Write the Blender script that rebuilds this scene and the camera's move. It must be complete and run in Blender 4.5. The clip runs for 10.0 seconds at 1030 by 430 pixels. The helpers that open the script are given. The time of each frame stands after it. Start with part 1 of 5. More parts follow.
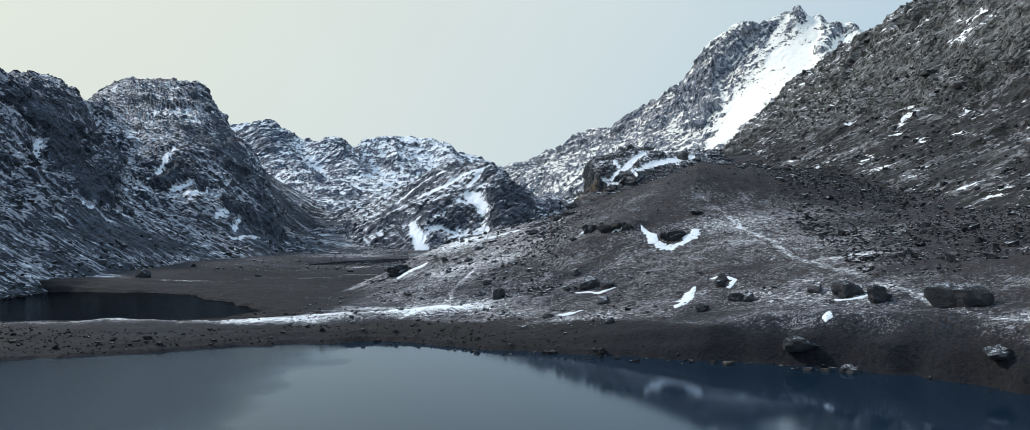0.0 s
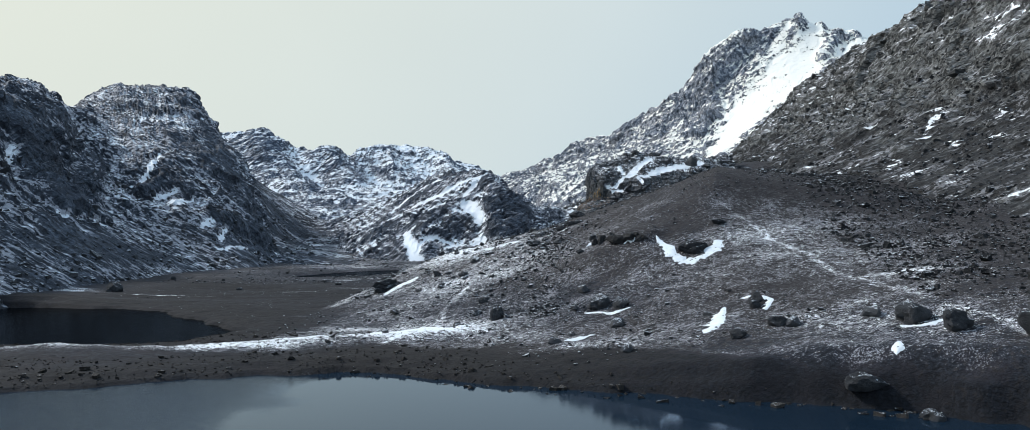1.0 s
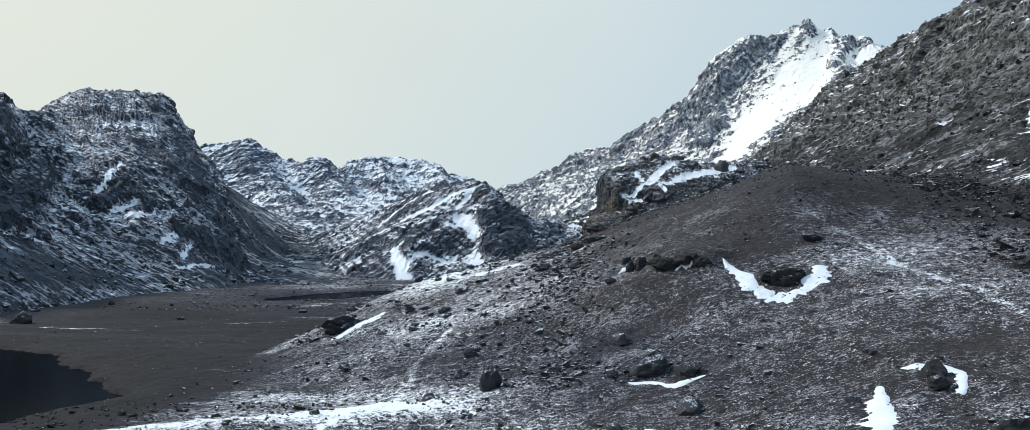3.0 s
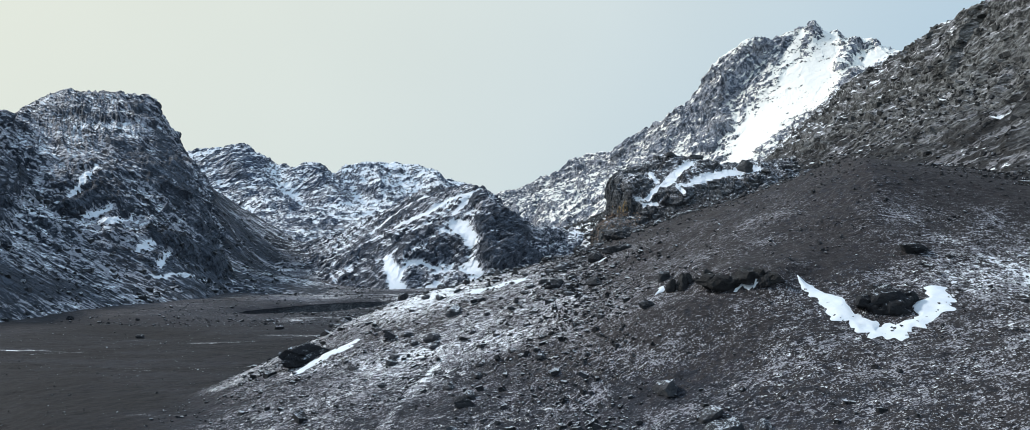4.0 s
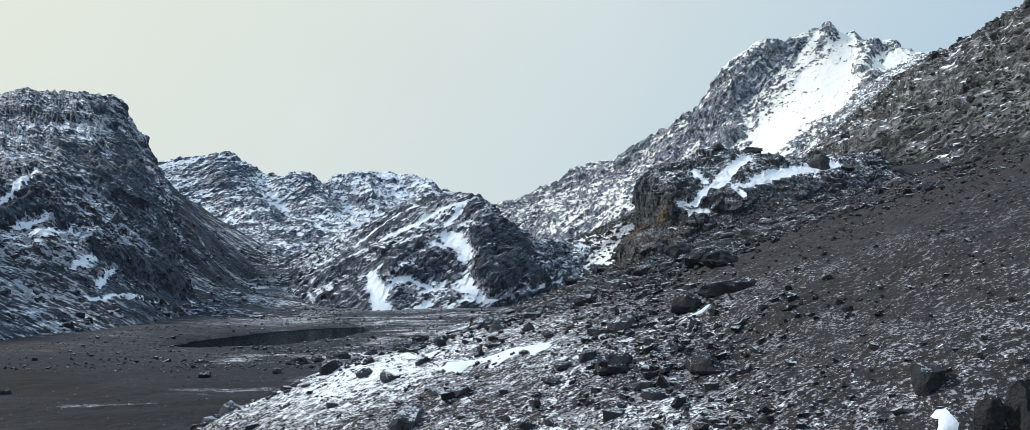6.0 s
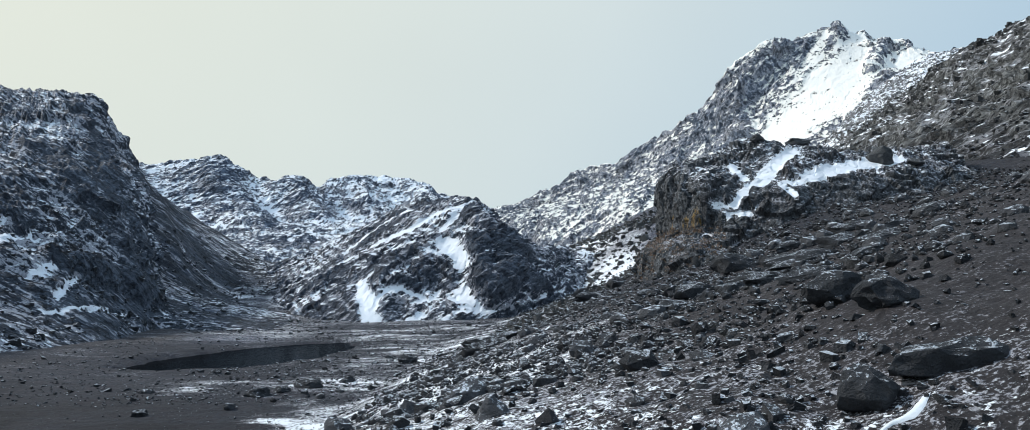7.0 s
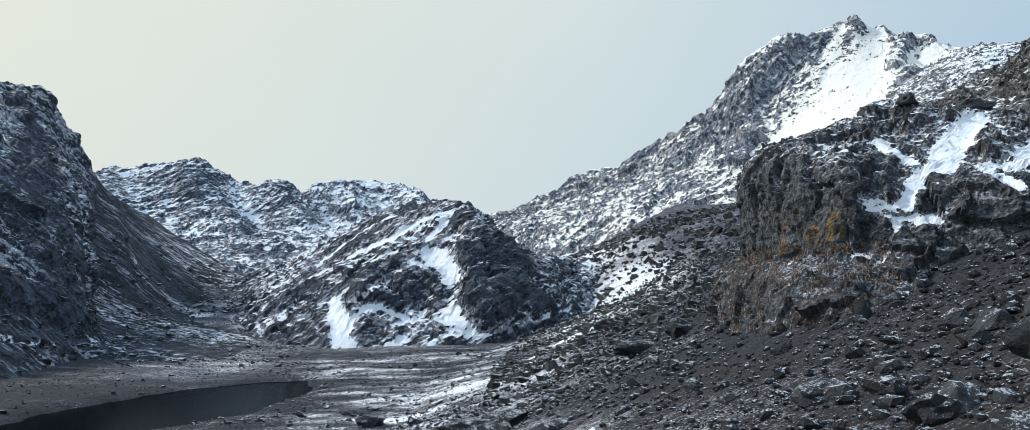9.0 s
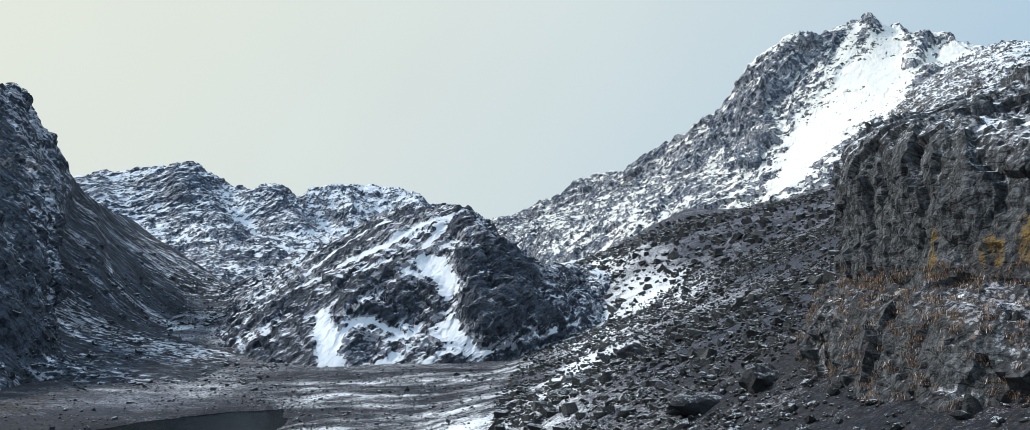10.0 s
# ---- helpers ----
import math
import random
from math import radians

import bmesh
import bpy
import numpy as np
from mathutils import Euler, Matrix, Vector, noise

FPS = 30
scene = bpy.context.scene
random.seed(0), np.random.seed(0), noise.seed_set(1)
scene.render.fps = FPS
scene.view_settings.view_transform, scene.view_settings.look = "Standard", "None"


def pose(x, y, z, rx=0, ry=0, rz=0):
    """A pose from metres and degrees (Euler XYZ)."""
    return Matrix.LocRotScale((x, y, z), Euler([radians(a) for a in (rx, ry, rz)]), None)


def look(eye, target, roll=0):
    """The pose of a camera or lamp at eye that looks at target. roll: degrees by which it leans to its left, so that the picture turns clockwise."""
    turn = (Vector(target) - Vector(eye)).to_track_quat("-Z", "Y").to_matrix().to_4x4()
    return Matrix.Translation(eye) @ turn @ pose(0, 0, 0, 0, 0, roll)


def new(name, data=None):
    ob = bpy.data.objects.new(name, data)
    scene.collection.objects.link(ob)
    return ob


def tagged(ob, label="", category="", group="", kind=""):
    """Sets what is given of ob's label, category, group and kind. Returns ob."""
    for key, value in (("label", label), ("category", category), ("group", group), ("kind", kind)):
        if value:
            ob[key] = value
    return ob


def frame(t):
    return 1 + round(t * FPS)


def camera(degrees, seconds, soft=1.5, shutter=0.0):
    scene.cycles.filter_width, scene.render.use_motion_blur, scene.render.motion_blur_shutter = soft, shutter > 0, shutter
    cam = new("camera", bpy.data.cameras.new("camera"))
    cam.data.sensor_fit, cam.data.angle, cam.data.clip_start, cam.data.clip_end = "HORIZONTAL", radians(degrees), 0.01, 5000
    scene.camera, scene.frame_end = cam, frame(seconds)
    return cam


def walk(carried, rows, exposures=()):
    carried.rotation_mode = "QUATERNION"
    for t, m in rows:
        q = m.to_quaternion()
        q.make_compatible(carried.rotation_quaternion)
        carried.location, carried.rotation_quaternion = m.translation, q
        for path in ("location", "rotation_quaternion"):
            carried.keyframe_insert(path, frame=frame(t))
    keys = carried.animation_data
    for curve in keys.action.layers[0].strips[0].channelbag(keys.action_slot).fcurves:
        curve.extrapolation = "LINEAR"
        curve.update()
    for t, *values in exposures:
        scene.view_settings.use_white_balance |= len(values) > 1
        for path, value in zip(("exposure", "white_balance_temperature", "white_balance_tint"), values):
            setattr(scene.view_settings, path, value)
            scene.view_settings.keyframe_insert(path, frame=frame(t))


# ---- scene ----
cam = camera(67.1, 10.0, soft=0.4)
PATH = [
    (0, (2.354, -0.785, 10.328), (2.309, 1.214, 10.360), -0.9),
    (0.5, (1.995, 3.824, 10.358), (1.955, 5.823, 10.403), -0.9),
    (1, (1.790, 9.514, 10.454), (1.753, 11.513, 10.511), -0.9),
    (1.5, (1.614, 15.831, 10.590), (1.580, 17.830, 10.658), -0.9),
    (2, (1.403, 22.495, 10.752), (1.371, 24.494, 10.830), -0.9),
    (2.5, (1.132, 29.355, 10.935), (1.103, 31.354, 11.021), -0.9),
    (4, (0.096, 50.760, 11.636), (0.076, 52.757, 11.747), -0.9),
    (4.5, (-0.238, 58.234, 11.941), (-0.256, 60.231, 12.059), -0.9),
    (5, (-0.531, 65.923, 12.292), (-0.547, 67.919, 12.418), -0.9),
    (5.5, (-0.775, 73.833, 12.693), (-0.789, 75.828, 12.827), -0.9),
    (7, (-1.321, 98.556, 14.197), (-1.331, 100.550, 14.352), -0.9),
    (7.5, (-1.524, 106.926, 14.789), (-1.531, 108.919, 14.949), -0.9),
    (8, (-1.782, 115.249, 15.417), (-1.786, 117.242, 15.582), -0.9),
    (8.5, (-2.110, 123.495, 16.077), (-2.110, 125.487, 16.245), -0.9),
    (9, (-2.497, 131.691, 16.767), (-2.492, 133.683, 16.939), -0.9),
    (9.5, (-2.891, 139.958, 17.488), (-2.885, 141.950, 17.665), -0.9),
    (10, (-3.190, 148.549, 18.251), (-3.187, 150.540, 18.436), -0.9),
]
walk(cam, [(t, look(eye, target, roll)) for t, eye, target, roll in PATH])

# ---- light: a veiled sun high on the left, thin bright cloud, blue to the right ----
SUN_AZ, SUN_EL = radians(-70), radians(40)      # azimuth from +y towards +x
SUN_DIR = Vector((math.sin(SUN_AZ) * math.cos(SUN_EL), math.cos(SUN_AZ) * math.cos(SUN_EL), math.sin(SUN_EL)))
sun = new("sun", bpy.data.lights.new("sun", "SUN"))
sun.data.energy, sun.data.angle, sun.data.color = 3.1, radians(5), (1.0, 0.975, 0.925)
sun.matrix_world = look(SUN_DIR * 500, (0, 0, 0))

world = bpy.data.worlds.new("world")
scene.world = world
world.use_nodes = True


def tree(owner):
    """Empty the node tree of a material or a world, and give a short way to add nodes and links."""
    nt = owner.node_tree
    nt.nodes.clear()

    def node(kind, out=0, ins=(), **props):
        n = nt.nodes.new(kind)
        for key, value in props.items():
            setattr(n, key, value)
        for key, value in dict(ins).items():
            if isinstance(value, bpy.types.NodeSocket):
                nt.links.new(value, n.inputs[key])
            else:
                n.inputs[key].default_value = value
        return n.outputs[out]

    return nt, node


def ramp(node, nt, fac, stops, interpolation="LINEAR"):
    out = node("ShaderNodeValToRGB", 0, {0: fac})
    cr = out.node.color_ramp
    cr.interpolation = interpolation
    while len(cr.elements) < len(stops):
        cr.elements.new(0.5)
    for e, (pos, col) in zip(cr.elements, stops):
        e.position, e.color = pos, (*col, 1)
    return out


nt, node = tree(world)
sky = node("ShaderNodeTexSky", sky_type="NISHITA", sun_disc=False, sun_elevation=SUN_EL, sun_rotation=SUN_AZ, dust_density=2.0)
way = node("ShaderNodeTexCoord", 0)
aim = node("ShaderNodeVectorMath", 1, {0: way, 1: tuple(SUN_DIR)}, operation="DOT_PRODUCT")
near_sun = node("ShaderNodeMapRange", 0, {0: aim, 1: -0.2, 2: 1.0})
veil = ramp(node, nt, near_sun, [(0.0, (0.42, 0.56, 0.69)), (0.17, (0.46, 0.61, 0.73)), (0.47, (0.63, 0.72, 0.735)), (0.82, (0.75, 0.79, 0.70)), (1.0, (0.82, 0.84, 0.73))])
thin = node("ShaderNodeTexNoise", 0, {"Vector": way, "Scale": 1.6, "Detail": 4.0, "Roughness": 0.5})
height = node("ShaderNodeSeparateXYZ", 2, {0: way})
overhead = node("ShaderNodeMapRange", 0, {0: height, 1: 0.33, 2: 0.85}, interpolation_type="SMOOTHSTEP")
veil = node("ShaderNodeMix", 2, {0: overhead, 6: veil, 7: (0.46, 0.64, 0.86, 1)}, data_type="RGBA")
lift = node("ShaderNodeMapRange", 0, {0: thin, 1: 0.3, 2: 0.7, 3: 0.97, 4: 1.03})
veil = node("ShaderNodeVectorMath", 0, {0: veil, 3: lift}, operation="SCALE")
blue = node("ShaderNodeVectorMath", 0, {0: sky, 3: 0.06}, operation="SCALE")
mixed = node("ShaderNodeMix", 2, {0: 0.92, 6: blue, 7: veil}, data_type="RGBA")
back = node("ShaderNodeBackground", 0, {0: mixed, 1: 1.07})
nt.links.new(back, nt.nodes.new("ShaderNodeOutputWorld").inputs[0])


# ---- noise for the landforms ----
def lattice(ix, iy, iz, seed):
    h = (ix * 374761393 + iy * 668265263 + iz * 2147483647 + seed * 1274126177) & 0xFFFFFFFF
    h = ((h ^ (h >> 13)) * 1274126177) & 0xFFFFFFFF
    h = ((h ^ (h >> 16)) * 2246822519) & 0xFFFFFFFF
    return ((h ^ (h >> 15)) & 0xFFFFFF) / 0xFFFFFF


def value_noise(p, seed=0):
    """Smooth noise, -1 to 1, at points p (n, 3)."""
    i = np.floor(p).astype(np.int64)
    f = p - i
    f = f * f * f * (f * (f * 6 - 15) + 10)
    total = np.zeros(len(p))
    for dx in (0, 1):
        for dy in (0, 1):
            for dz in (0, 1):
                w = (f[:, 0] if dx else 1 - f[:, 0]) * (f[:, 1] if dy else 1 - f[:, 1]) * (f[:, 2] if dz else 1 - f[:, 2])
                total += w * lattice(i[:, 0] + dx, i[:, 1] + dy, i[:, 2] + dz, seed)
    return total * 2 - 1


TWIST = np.array(Euler((0.6, 0.4, 0.9)).to_matrix())


def fbm(p, size, octaves=4, gain=0.5, seed=0, ridged=False):
    """Fractal noise with its largest features about size metres wide."""
    q, amp, total, norm = p / size, 1.0, np.zeros(len(p)), 0.0
    for k in range(octaves):
        n = value_noise(q, seed + k)
        total += amp * ((1 - 2 * np.abs(n)) if ridged else n)
        norm += amp
        q, amp = (q @ TWIST) * 2.03 + 17.3, amp * gain
    return total / norm


def facets(p, size, seed=0):
    """Angular rock: a random tilted plane for each cell, about -1 to 1."""
    q = p / size
    i = np.floor(q).astype(np.int64)
    best, value = np.full(len(p), 9.0), np.zeros(len(p))
    for dx in (-1, 0, 1):
        for dy in (-1, 0, 1):
            for dz in (-1, 0, 1):
                c = i + (dx, dy, dz)
                r = [lattice(c[:, 0], c[:, 1], c[:, 2], seed + k) for k in range(7)]
                off = q - c - 0.1 - 0.8 * np.stack(r[:3], 1)
                d = (off * off).sum(1)
                closer = d < best
                value = np.where(closer, (r[3] - 0.5) * 1.1 + 2.0 * ((np.stack(r[4:], 1) - 0.5) * off).sum(1), value)
                best = np.where(closer, d, best)
    return value


def near_lines(p, lines, flat=1.0):
    """1 on the given lines of (x, y, z, half-width), falling to 0 beside them."""
    out = np.zeros(len(p))
    for line in lines:
        for a, b in zip(line, line[1:]):
            a, b = np.array(a, float), np.array(b, float)
            reach = 1.7 * max(a[3], b[3]) * np.array((1, 1, 1 / flat))
            near = np.flatnonzero(((p >= np.minimum(a, b)[:3] - reach) & (p <= np.maximum(a, b)[:3] + reach)).all(1))
            e = (b - a)[:3] * (1, 1, flat)
            d = (p[near] - a[:3]) * (1, 1, flat)
            t = np.clip(d @ e / (e @ e + 1e-9), 0, 1)
            r = np.linalg.norm(d - t[:, None] * e, axis=1) / (a[3] + t * (b[3] - a[3]))
            out[near] = np.maximum(out[near], np.exp(-(r**4)))
    return out


def smooth(a, b, v):
    s = np.clip((v - a) / (b - a), 0, 1)
    return s * s * (3 - 2 * s)


def curve(points, n):
    """n points along a smooth line through the given ones, spaced evenly by the given points' order and distance."""
    p = np.array(points, float)
    s = np.r_[0, np.cumsum(np.linalg.norm(np.diff(p[:, :2], axis=0), axis=1) ** 0.5 + 1e-6)]
    return spline(s, p, np.linspace(0, s[-1], n))


def spline(s, p, at):
    """Monotone-ish cubic through (s, p), which does not overshoot."""
    d = np.diff(p, axis=0) / np.diff(s)[:, None]
    m = np.zeros_like(p)
    m[0], m[-1] = d[0], d[-1]
    same = d[:-1] * d[1:] > 0
    m[1:-1] = np.where(same, 2 * d[:-1] * d[1:] / np.where(same, d[:-1] + d[1:], 1), 0)
    k = np.clip(np.searchsorted(s, at) - 1, 0, len(s) - 2)
    h = (s[k + 1] - s[k])[:, None]
    t = ((at - s[k])[:, None]) / h
    return (2 * t**3 - 3 * t**2 + 1) * p[k] + (t**3 - 2 * t**2 + t) * h * m[k] + (-2 * t**3 + 3 * t**2) * p[k + 1] + (t**3 - t**2) * h * m[k + 1]


def surface(lines, nu, nv):
    """A sheet laid over lines that run side by side: (nv, nu, 3). Lines with the same number of points are joined point to point."""
    if len({len(line) for line in lines}) == 1:
        p = np.array(lines, float)
        s = np.r_[0, np.cumsum(np.linalg.norm(np.diff(p, axis=1), axis=2).mean(0))]
        at = np.linspace(0, s[-1], nu)
        rails = np.stack([spline(s, line, at) for line in p])
    else:
        rails = np.stack([curve(line, nu) for line in lines])
    gap = np.linalg.norm(np.diff(rails, axis=0), axis=2).mean(1)
    s = np.r_[0, np.cumsum(gap)]
    return spline(s, rails.reshape(len(lines), -1), np.linspace(0, s[-1], nv)).reshape(nv, nu, 3)


def normals(grid):
    du, dv = np.gradient(grid, axis=1), np.gradient(grid, axis=0)
    n = np.cross(du, dv)
    n /= np.linalg.norm(n, axis=2, keepdims=True) + 1e-9
    return n * np.where(n[..., 2].mean() < 0, -1, 1)


def sheet_mesh(name, grid, material, soft=True, **layers):
    """One mesh from a grid of points (nv, nu, 3), with float layers for the material."""
    nv, nu = grid.shape[:2]
    i = (np.arange(nv - 1)[:, None] * nu + np.arange(nu - 1)).ravel()
    quads = np.stack([i, i + 1, i + nu + 1, i + nu], 1)
    if normals_flip(grid):
        quads = quads[:, ::-1]
    return raw_mesh(name, grid.reshape(-1, 3), quads, material, soft, **layers)


def normals_flip(grid):
    return np.cross(np.gradient(grid, axis=1), np.gradient(grid, axis=0))[..., 2].mean() < 0


def raw_mesh(name, verts, faces, material, soft=True, **layers):
    """A mesh object from arrays of points and of faces that all have the same number of corners."""
    me = bpy.data.meshes.new(name)
    n = faces.shape[1]
    me.vertices.add(len(verts))
    me.vertices.foreach_set("co", np.ascontiguousarray(verts, np.float32).ravel())
    me.loops.add(faces.size)
    me.loops.foreach_set("vertex_index", np.ascontiguousarray(faces, np.int32).ravel())
    me.polygons.add(len(faces))
    me.polygons.foreach_set("loop_start", np.arange(0, faces.size, n, dtype=np.int32))
    me.polygons.foreach_set("use_smooth", np.full(len(faces), soft))
    for key, values in layers.items():
        me.attributes.new(key, "FLOAT", "POINT").data.foreach_set("value", np.ascontiguousarray(values, np.float32).ravel())
    me.materials.append(material)
    me.update(calc_edges=True)
    return new(name, me)


# ---- materials ----
def material(name):
    m = bpy.data.materials.new(name)
    m.use_nodes = True
    return (m, *tree(m))


def finish(nt, node, color, rough, bump_height=None, bump=0.5, distance=0.1, **more):
    ins = {"Base Color": color, "Roughness": rough, **more}
    if bump_height is not None:
        ins["Normal"] = node("ShaderNodeBump", 0, {"Strength": bump, "Distance": distance, "Height": bump_height})
    bsdf = node("ShaderNodeBsdfPrincipled", 0, ins)
    nt.links.new(bsdf, nt.nodes.new("ShaderNodeOutputMaterial").inputs[0])


def math2(node, op, a, b, c=0.5):
    return node("ShaderNodeMath", 0, {0: a, 1: b, 2: c}, operation=op)


def land(name, dark, light, grain, stretch=7.0, octaves=3.0, haze=0.08, rime=(0.9, 0.9), grass=(0.06, 0.045, 0.035), fall=(0.0, 0.0, 1.0), clump=0.9, speckle=0.7, streak=0.8, ledge=1.0, steep=0.35, edge=0.03, frost=0.5, frost_at=(0.0, 0.45), snow_color=(0.84, 0.88, 0.93), stain=(0.10, 0.09, 0.08), wide=1.0):
    """Rock, dry turf, rime and snow. grain: metres of the finest marks. fall: the way in which beds and streaks run. The layers 'snow', 'turf',
    'pale', 'lichen' and 'damp' say how much of each lies where; snow rests on the small ledges of the same relief that shapes the rock."""
    m, nt, node = material(name)
    dark, light, grass, stain = ((c[0] * 0.86, c[1], c[2] * 1.2) for c in (dark, light, grass, stain))
    at = node("ShaderNodeTexCoord", 3)
    layer = lambda key: node("ShaderNodeAttribute", 2, attribute_name=key)
    sway = node("ShaderNodeVectorMath", 0, {0: node("ShaderNodeTexNoise", 1, {"Vector": at, "Scale": 0.07 / grain, "Detail": 2.0}), 3: 5.0 * grain}, operation="SCALE")
    bent = node("ShaderNodeVectorMath", 0, {0: at, 1: sway}, operation="ADD")
    f = Vector(fall).normalized()
    g = f.orthogonal().normalized()
    h = f.cross(g)
    dots = [node("ShaderNodeVectorMath", 1, {0: bent, 1: tuple(v)}, operation="DOT_PRODUCT") for v in (f / stretch, g / wide, h)]
    beds = node("ShaderNodeCombineXYZ", 0, {0: dots[0], 1: dots[1], 2: dots[2]})
    big = node("ShaderNodeTexNoise", 0, {"Vector": at, "Scale": 0.03 / grain, "Detail": 3.0, "Roughness": 0.6})
    mid = node("ShaderNodeTexNoise", 0, {"Vector": bent, "Scale": 0.13 / grain, "Detail": 5.0, "Roughness": 0.62})
    above = node("ShaderNodeVectorMath", 0, {0: bent, 1: (-0.5 * grain, 0.0, 1.4 * grain)}, operation="ADD")
    higher = node("ShaderNodeTexNoise", 0, {"Vector": above, "Scale": 0.13 / grain, "Detail": 5.0, "Roughness": 0.62})
    fine = node("ShaderNodeTexNoise", 0, {"Vector": at, "Scale": 0.55 / grain, "Detail": octaves, "Roughness": 0.68})
    lines = node("ShaderNodeTexNoise", 0, {"Vector": beds, "Scale": 0.33 / grain, "Detail": 4.0, "Roughness": 0.6})
    crack = node("ShaderNodeTexVoronoi", 0, {"Vector": node("ShaderNodeVectorMath", 0, {0: bent, 1: (1.0, 1.0, 1.5)}, operation="MULTIPLY"), "Scale": 0.16 / grain}, feature="DISTANCE_TO_EDGE")
    shelf = math2(node, "SUBTRACT", mid, higher)

    tone = math2(node, "ADD", math2(node, "MULTIPLY", mid, 0.25), math2(node, "MULTIPLY_ADD", fine, 0.3, math2(node, "MULTIPLY", lines, 0.45)))
    rock = ramp(node, nt, tone, [(0.36, tuple(v * 0.4 for v in dark)), (0.45, dark), (0.53, tuple((v + w) / 2 for v, w in zip(dark, light))), (0.62, light)])
    patch = node("ShaderNodeMapRange", 0, {0: big, 1: 0.48, 2: 0.62})
    rock = node("ShaderNodeMix", 2, {0: math2(node, "MULTIPLY", patch, 0.6), 6: rock, 7: (*stain, 1)}, data_type="RGBA")
    rock = node("ShaderNodeVectorMath", 0, {0: rock, 3: node("ShaderNodeMapRange", 0, {0: crack, 1: 0.0, 2: 0.05, 3: 0.45, 4: 1.0})}, operation="SCALE")
    rock = node("ShaderNodeMix", 2, {0: layer("pale"), 6: rock, 7: node("ShaderNodeVectorMath", 0, {0: rock, 3: 4.0}, operation="SCALE")}, data_type="RGBA")
    lichen = node("ShaderNodeMapRange", 0, {0: math2(node, "MULTIPLY_ADD", math2(node, "SUBTRACT", lines, 0.5), 1.8, layer("lichen")), 1: 0.42, 2: 0.75})
    rock = node("ShaderNodeMix", 2, {0: lichen, 6: rock, 7: (0.19, 0.125, 0.045, 1)}, data_type="RGBA")
    turf_at = node("ShaderNodeMapRange", 0, {0: math2(node, "MULTIPLY_ADD", math2(node, "SUBTRACT", mid, 0.5), 1.6, layer("turf")), 1: 0.4, 2: 0.6})
    straw = ramp(node, nt, math2(node, "MULTIPLY_ADD", fine, 0.5, math2(node, "MULTIPLY", lines, 0.5)), [(0.36, tuple(v * 0.4 for v in grass)), (0.5, grass), (0.66, tuple(v * 2.0 for v in grass))])
    base = node("ShaderNodeMix", 2, {0: turf_at, 6: rock, 7: straw}, data_type="RGBA")
    # darkens wet mud and beach, and tones down parts of the scree and crag
    base = node("ShaderNodeMix", 2, {0: layer("damp_dark"), 6: base, 7: node("ShaderNodeVectorMath", 0, {0: base, 1: (0.18, 0.2, 0.235)}, operation="MULTIPLY")}, data_type="RGBA")

    facing = node("ShaderNodeSeparateXYZ", 2, {0: node("ShaderNodeNewGeometry", 1)})
    fallen = layer("snow")
    grit = math2(node, "MULTIPLY_ADD", math2(node, "SUBTRACT", lines, 0.5), streak, math2(node, "MULTIPLY", math2(node, "SUBTRACT", fine, 0.5), speckle))
    depth = math2(node, "MULTIPLY_ADD", math2(node, "SUBTRACT", mid, 0.5), clump, fallen)
    depth = math2(node, "MULTIPLY_ADD", shelf, ledge, math2(node, "ADD", depth, grit))
    depth = math2(node, "MULTIPLY_ADD", math2(node, "SUBTRACT", facing, 0.75), steep, depth)
    if frost:
        # rime: thin white specks that thicken where more snow fell
        thick = node("ShaderNodeMapRange", 0, {0: math2(node, "MULTIPLY_ADD", math2(node, "SUBTRACT", big, 0.5), 0.8, fallen), 1: frost_at[0], 2: frost_at[1], 3: -0.18, 4: 0.08})
        speck = math2(node, "MULTIPLY_ADD", shelf, 0.6 * ledge, math2(node, "ADD", math2(node, "MULTIPLY", math2(node, "SUBTRACT", fine, 0.5), rime[0]), math2(node, "MULTIPLY", math2(node, "SUBTRACT", lines, 0.5), rime[1])))
        dust = math2(node, "MULTIPLY", node("ShaderNodeMapRange", 0, {0: math2(node, "ADD", speck, thick), 1: 0.03 - 0.5 * haze, 2: 0.03 + 0.5 * haze}), frost)
        dust = math2(node, "MULTIPLY", dust, node("ShaderNodeMapRange", 0, {0: fallen, 1: frost_at[0] - 0.05, 2: frost_at[0] + 0.2}))
        base = node("ShaderNodeMix", 2, {0: dust, 6: base, 7: (0.60, 0.61, 0.67, 1)}, data_type="RGBA")
    white = node("ShaderNodeMapRange", 0, {0: depth, 1: 0.5 - edge, 2: 0.5 + edge}, interpolation_type="SMOOTHSTEP")
    color = node("ShaderNodeMix", 2, {0: white, 6: base, 7: (*snow_color, 1)}, data_type="RGBA")
    rough = node("ShaderNodeMapRange", 0, {0: white, 3: 0.88, 4: 0.6})
    relief = math2(node, "ADD", math2(node, "MULTIPLY", lines, 0.6), math2(node, "MULTIPLY_ADD", fine, 0.4, mid))
    relief = math2(node, "MULTIPLY_ADD", node("ShaderNodeMapRange", 0, {0: crack, 1: 0.0, 2: 0.12}), 0.12, relief)
    relief = math2(node, "MULTIPLY", relief, node("ShaderNodeMapRange", 0, {0: white, 3: 1.0, 4: 0.3}))
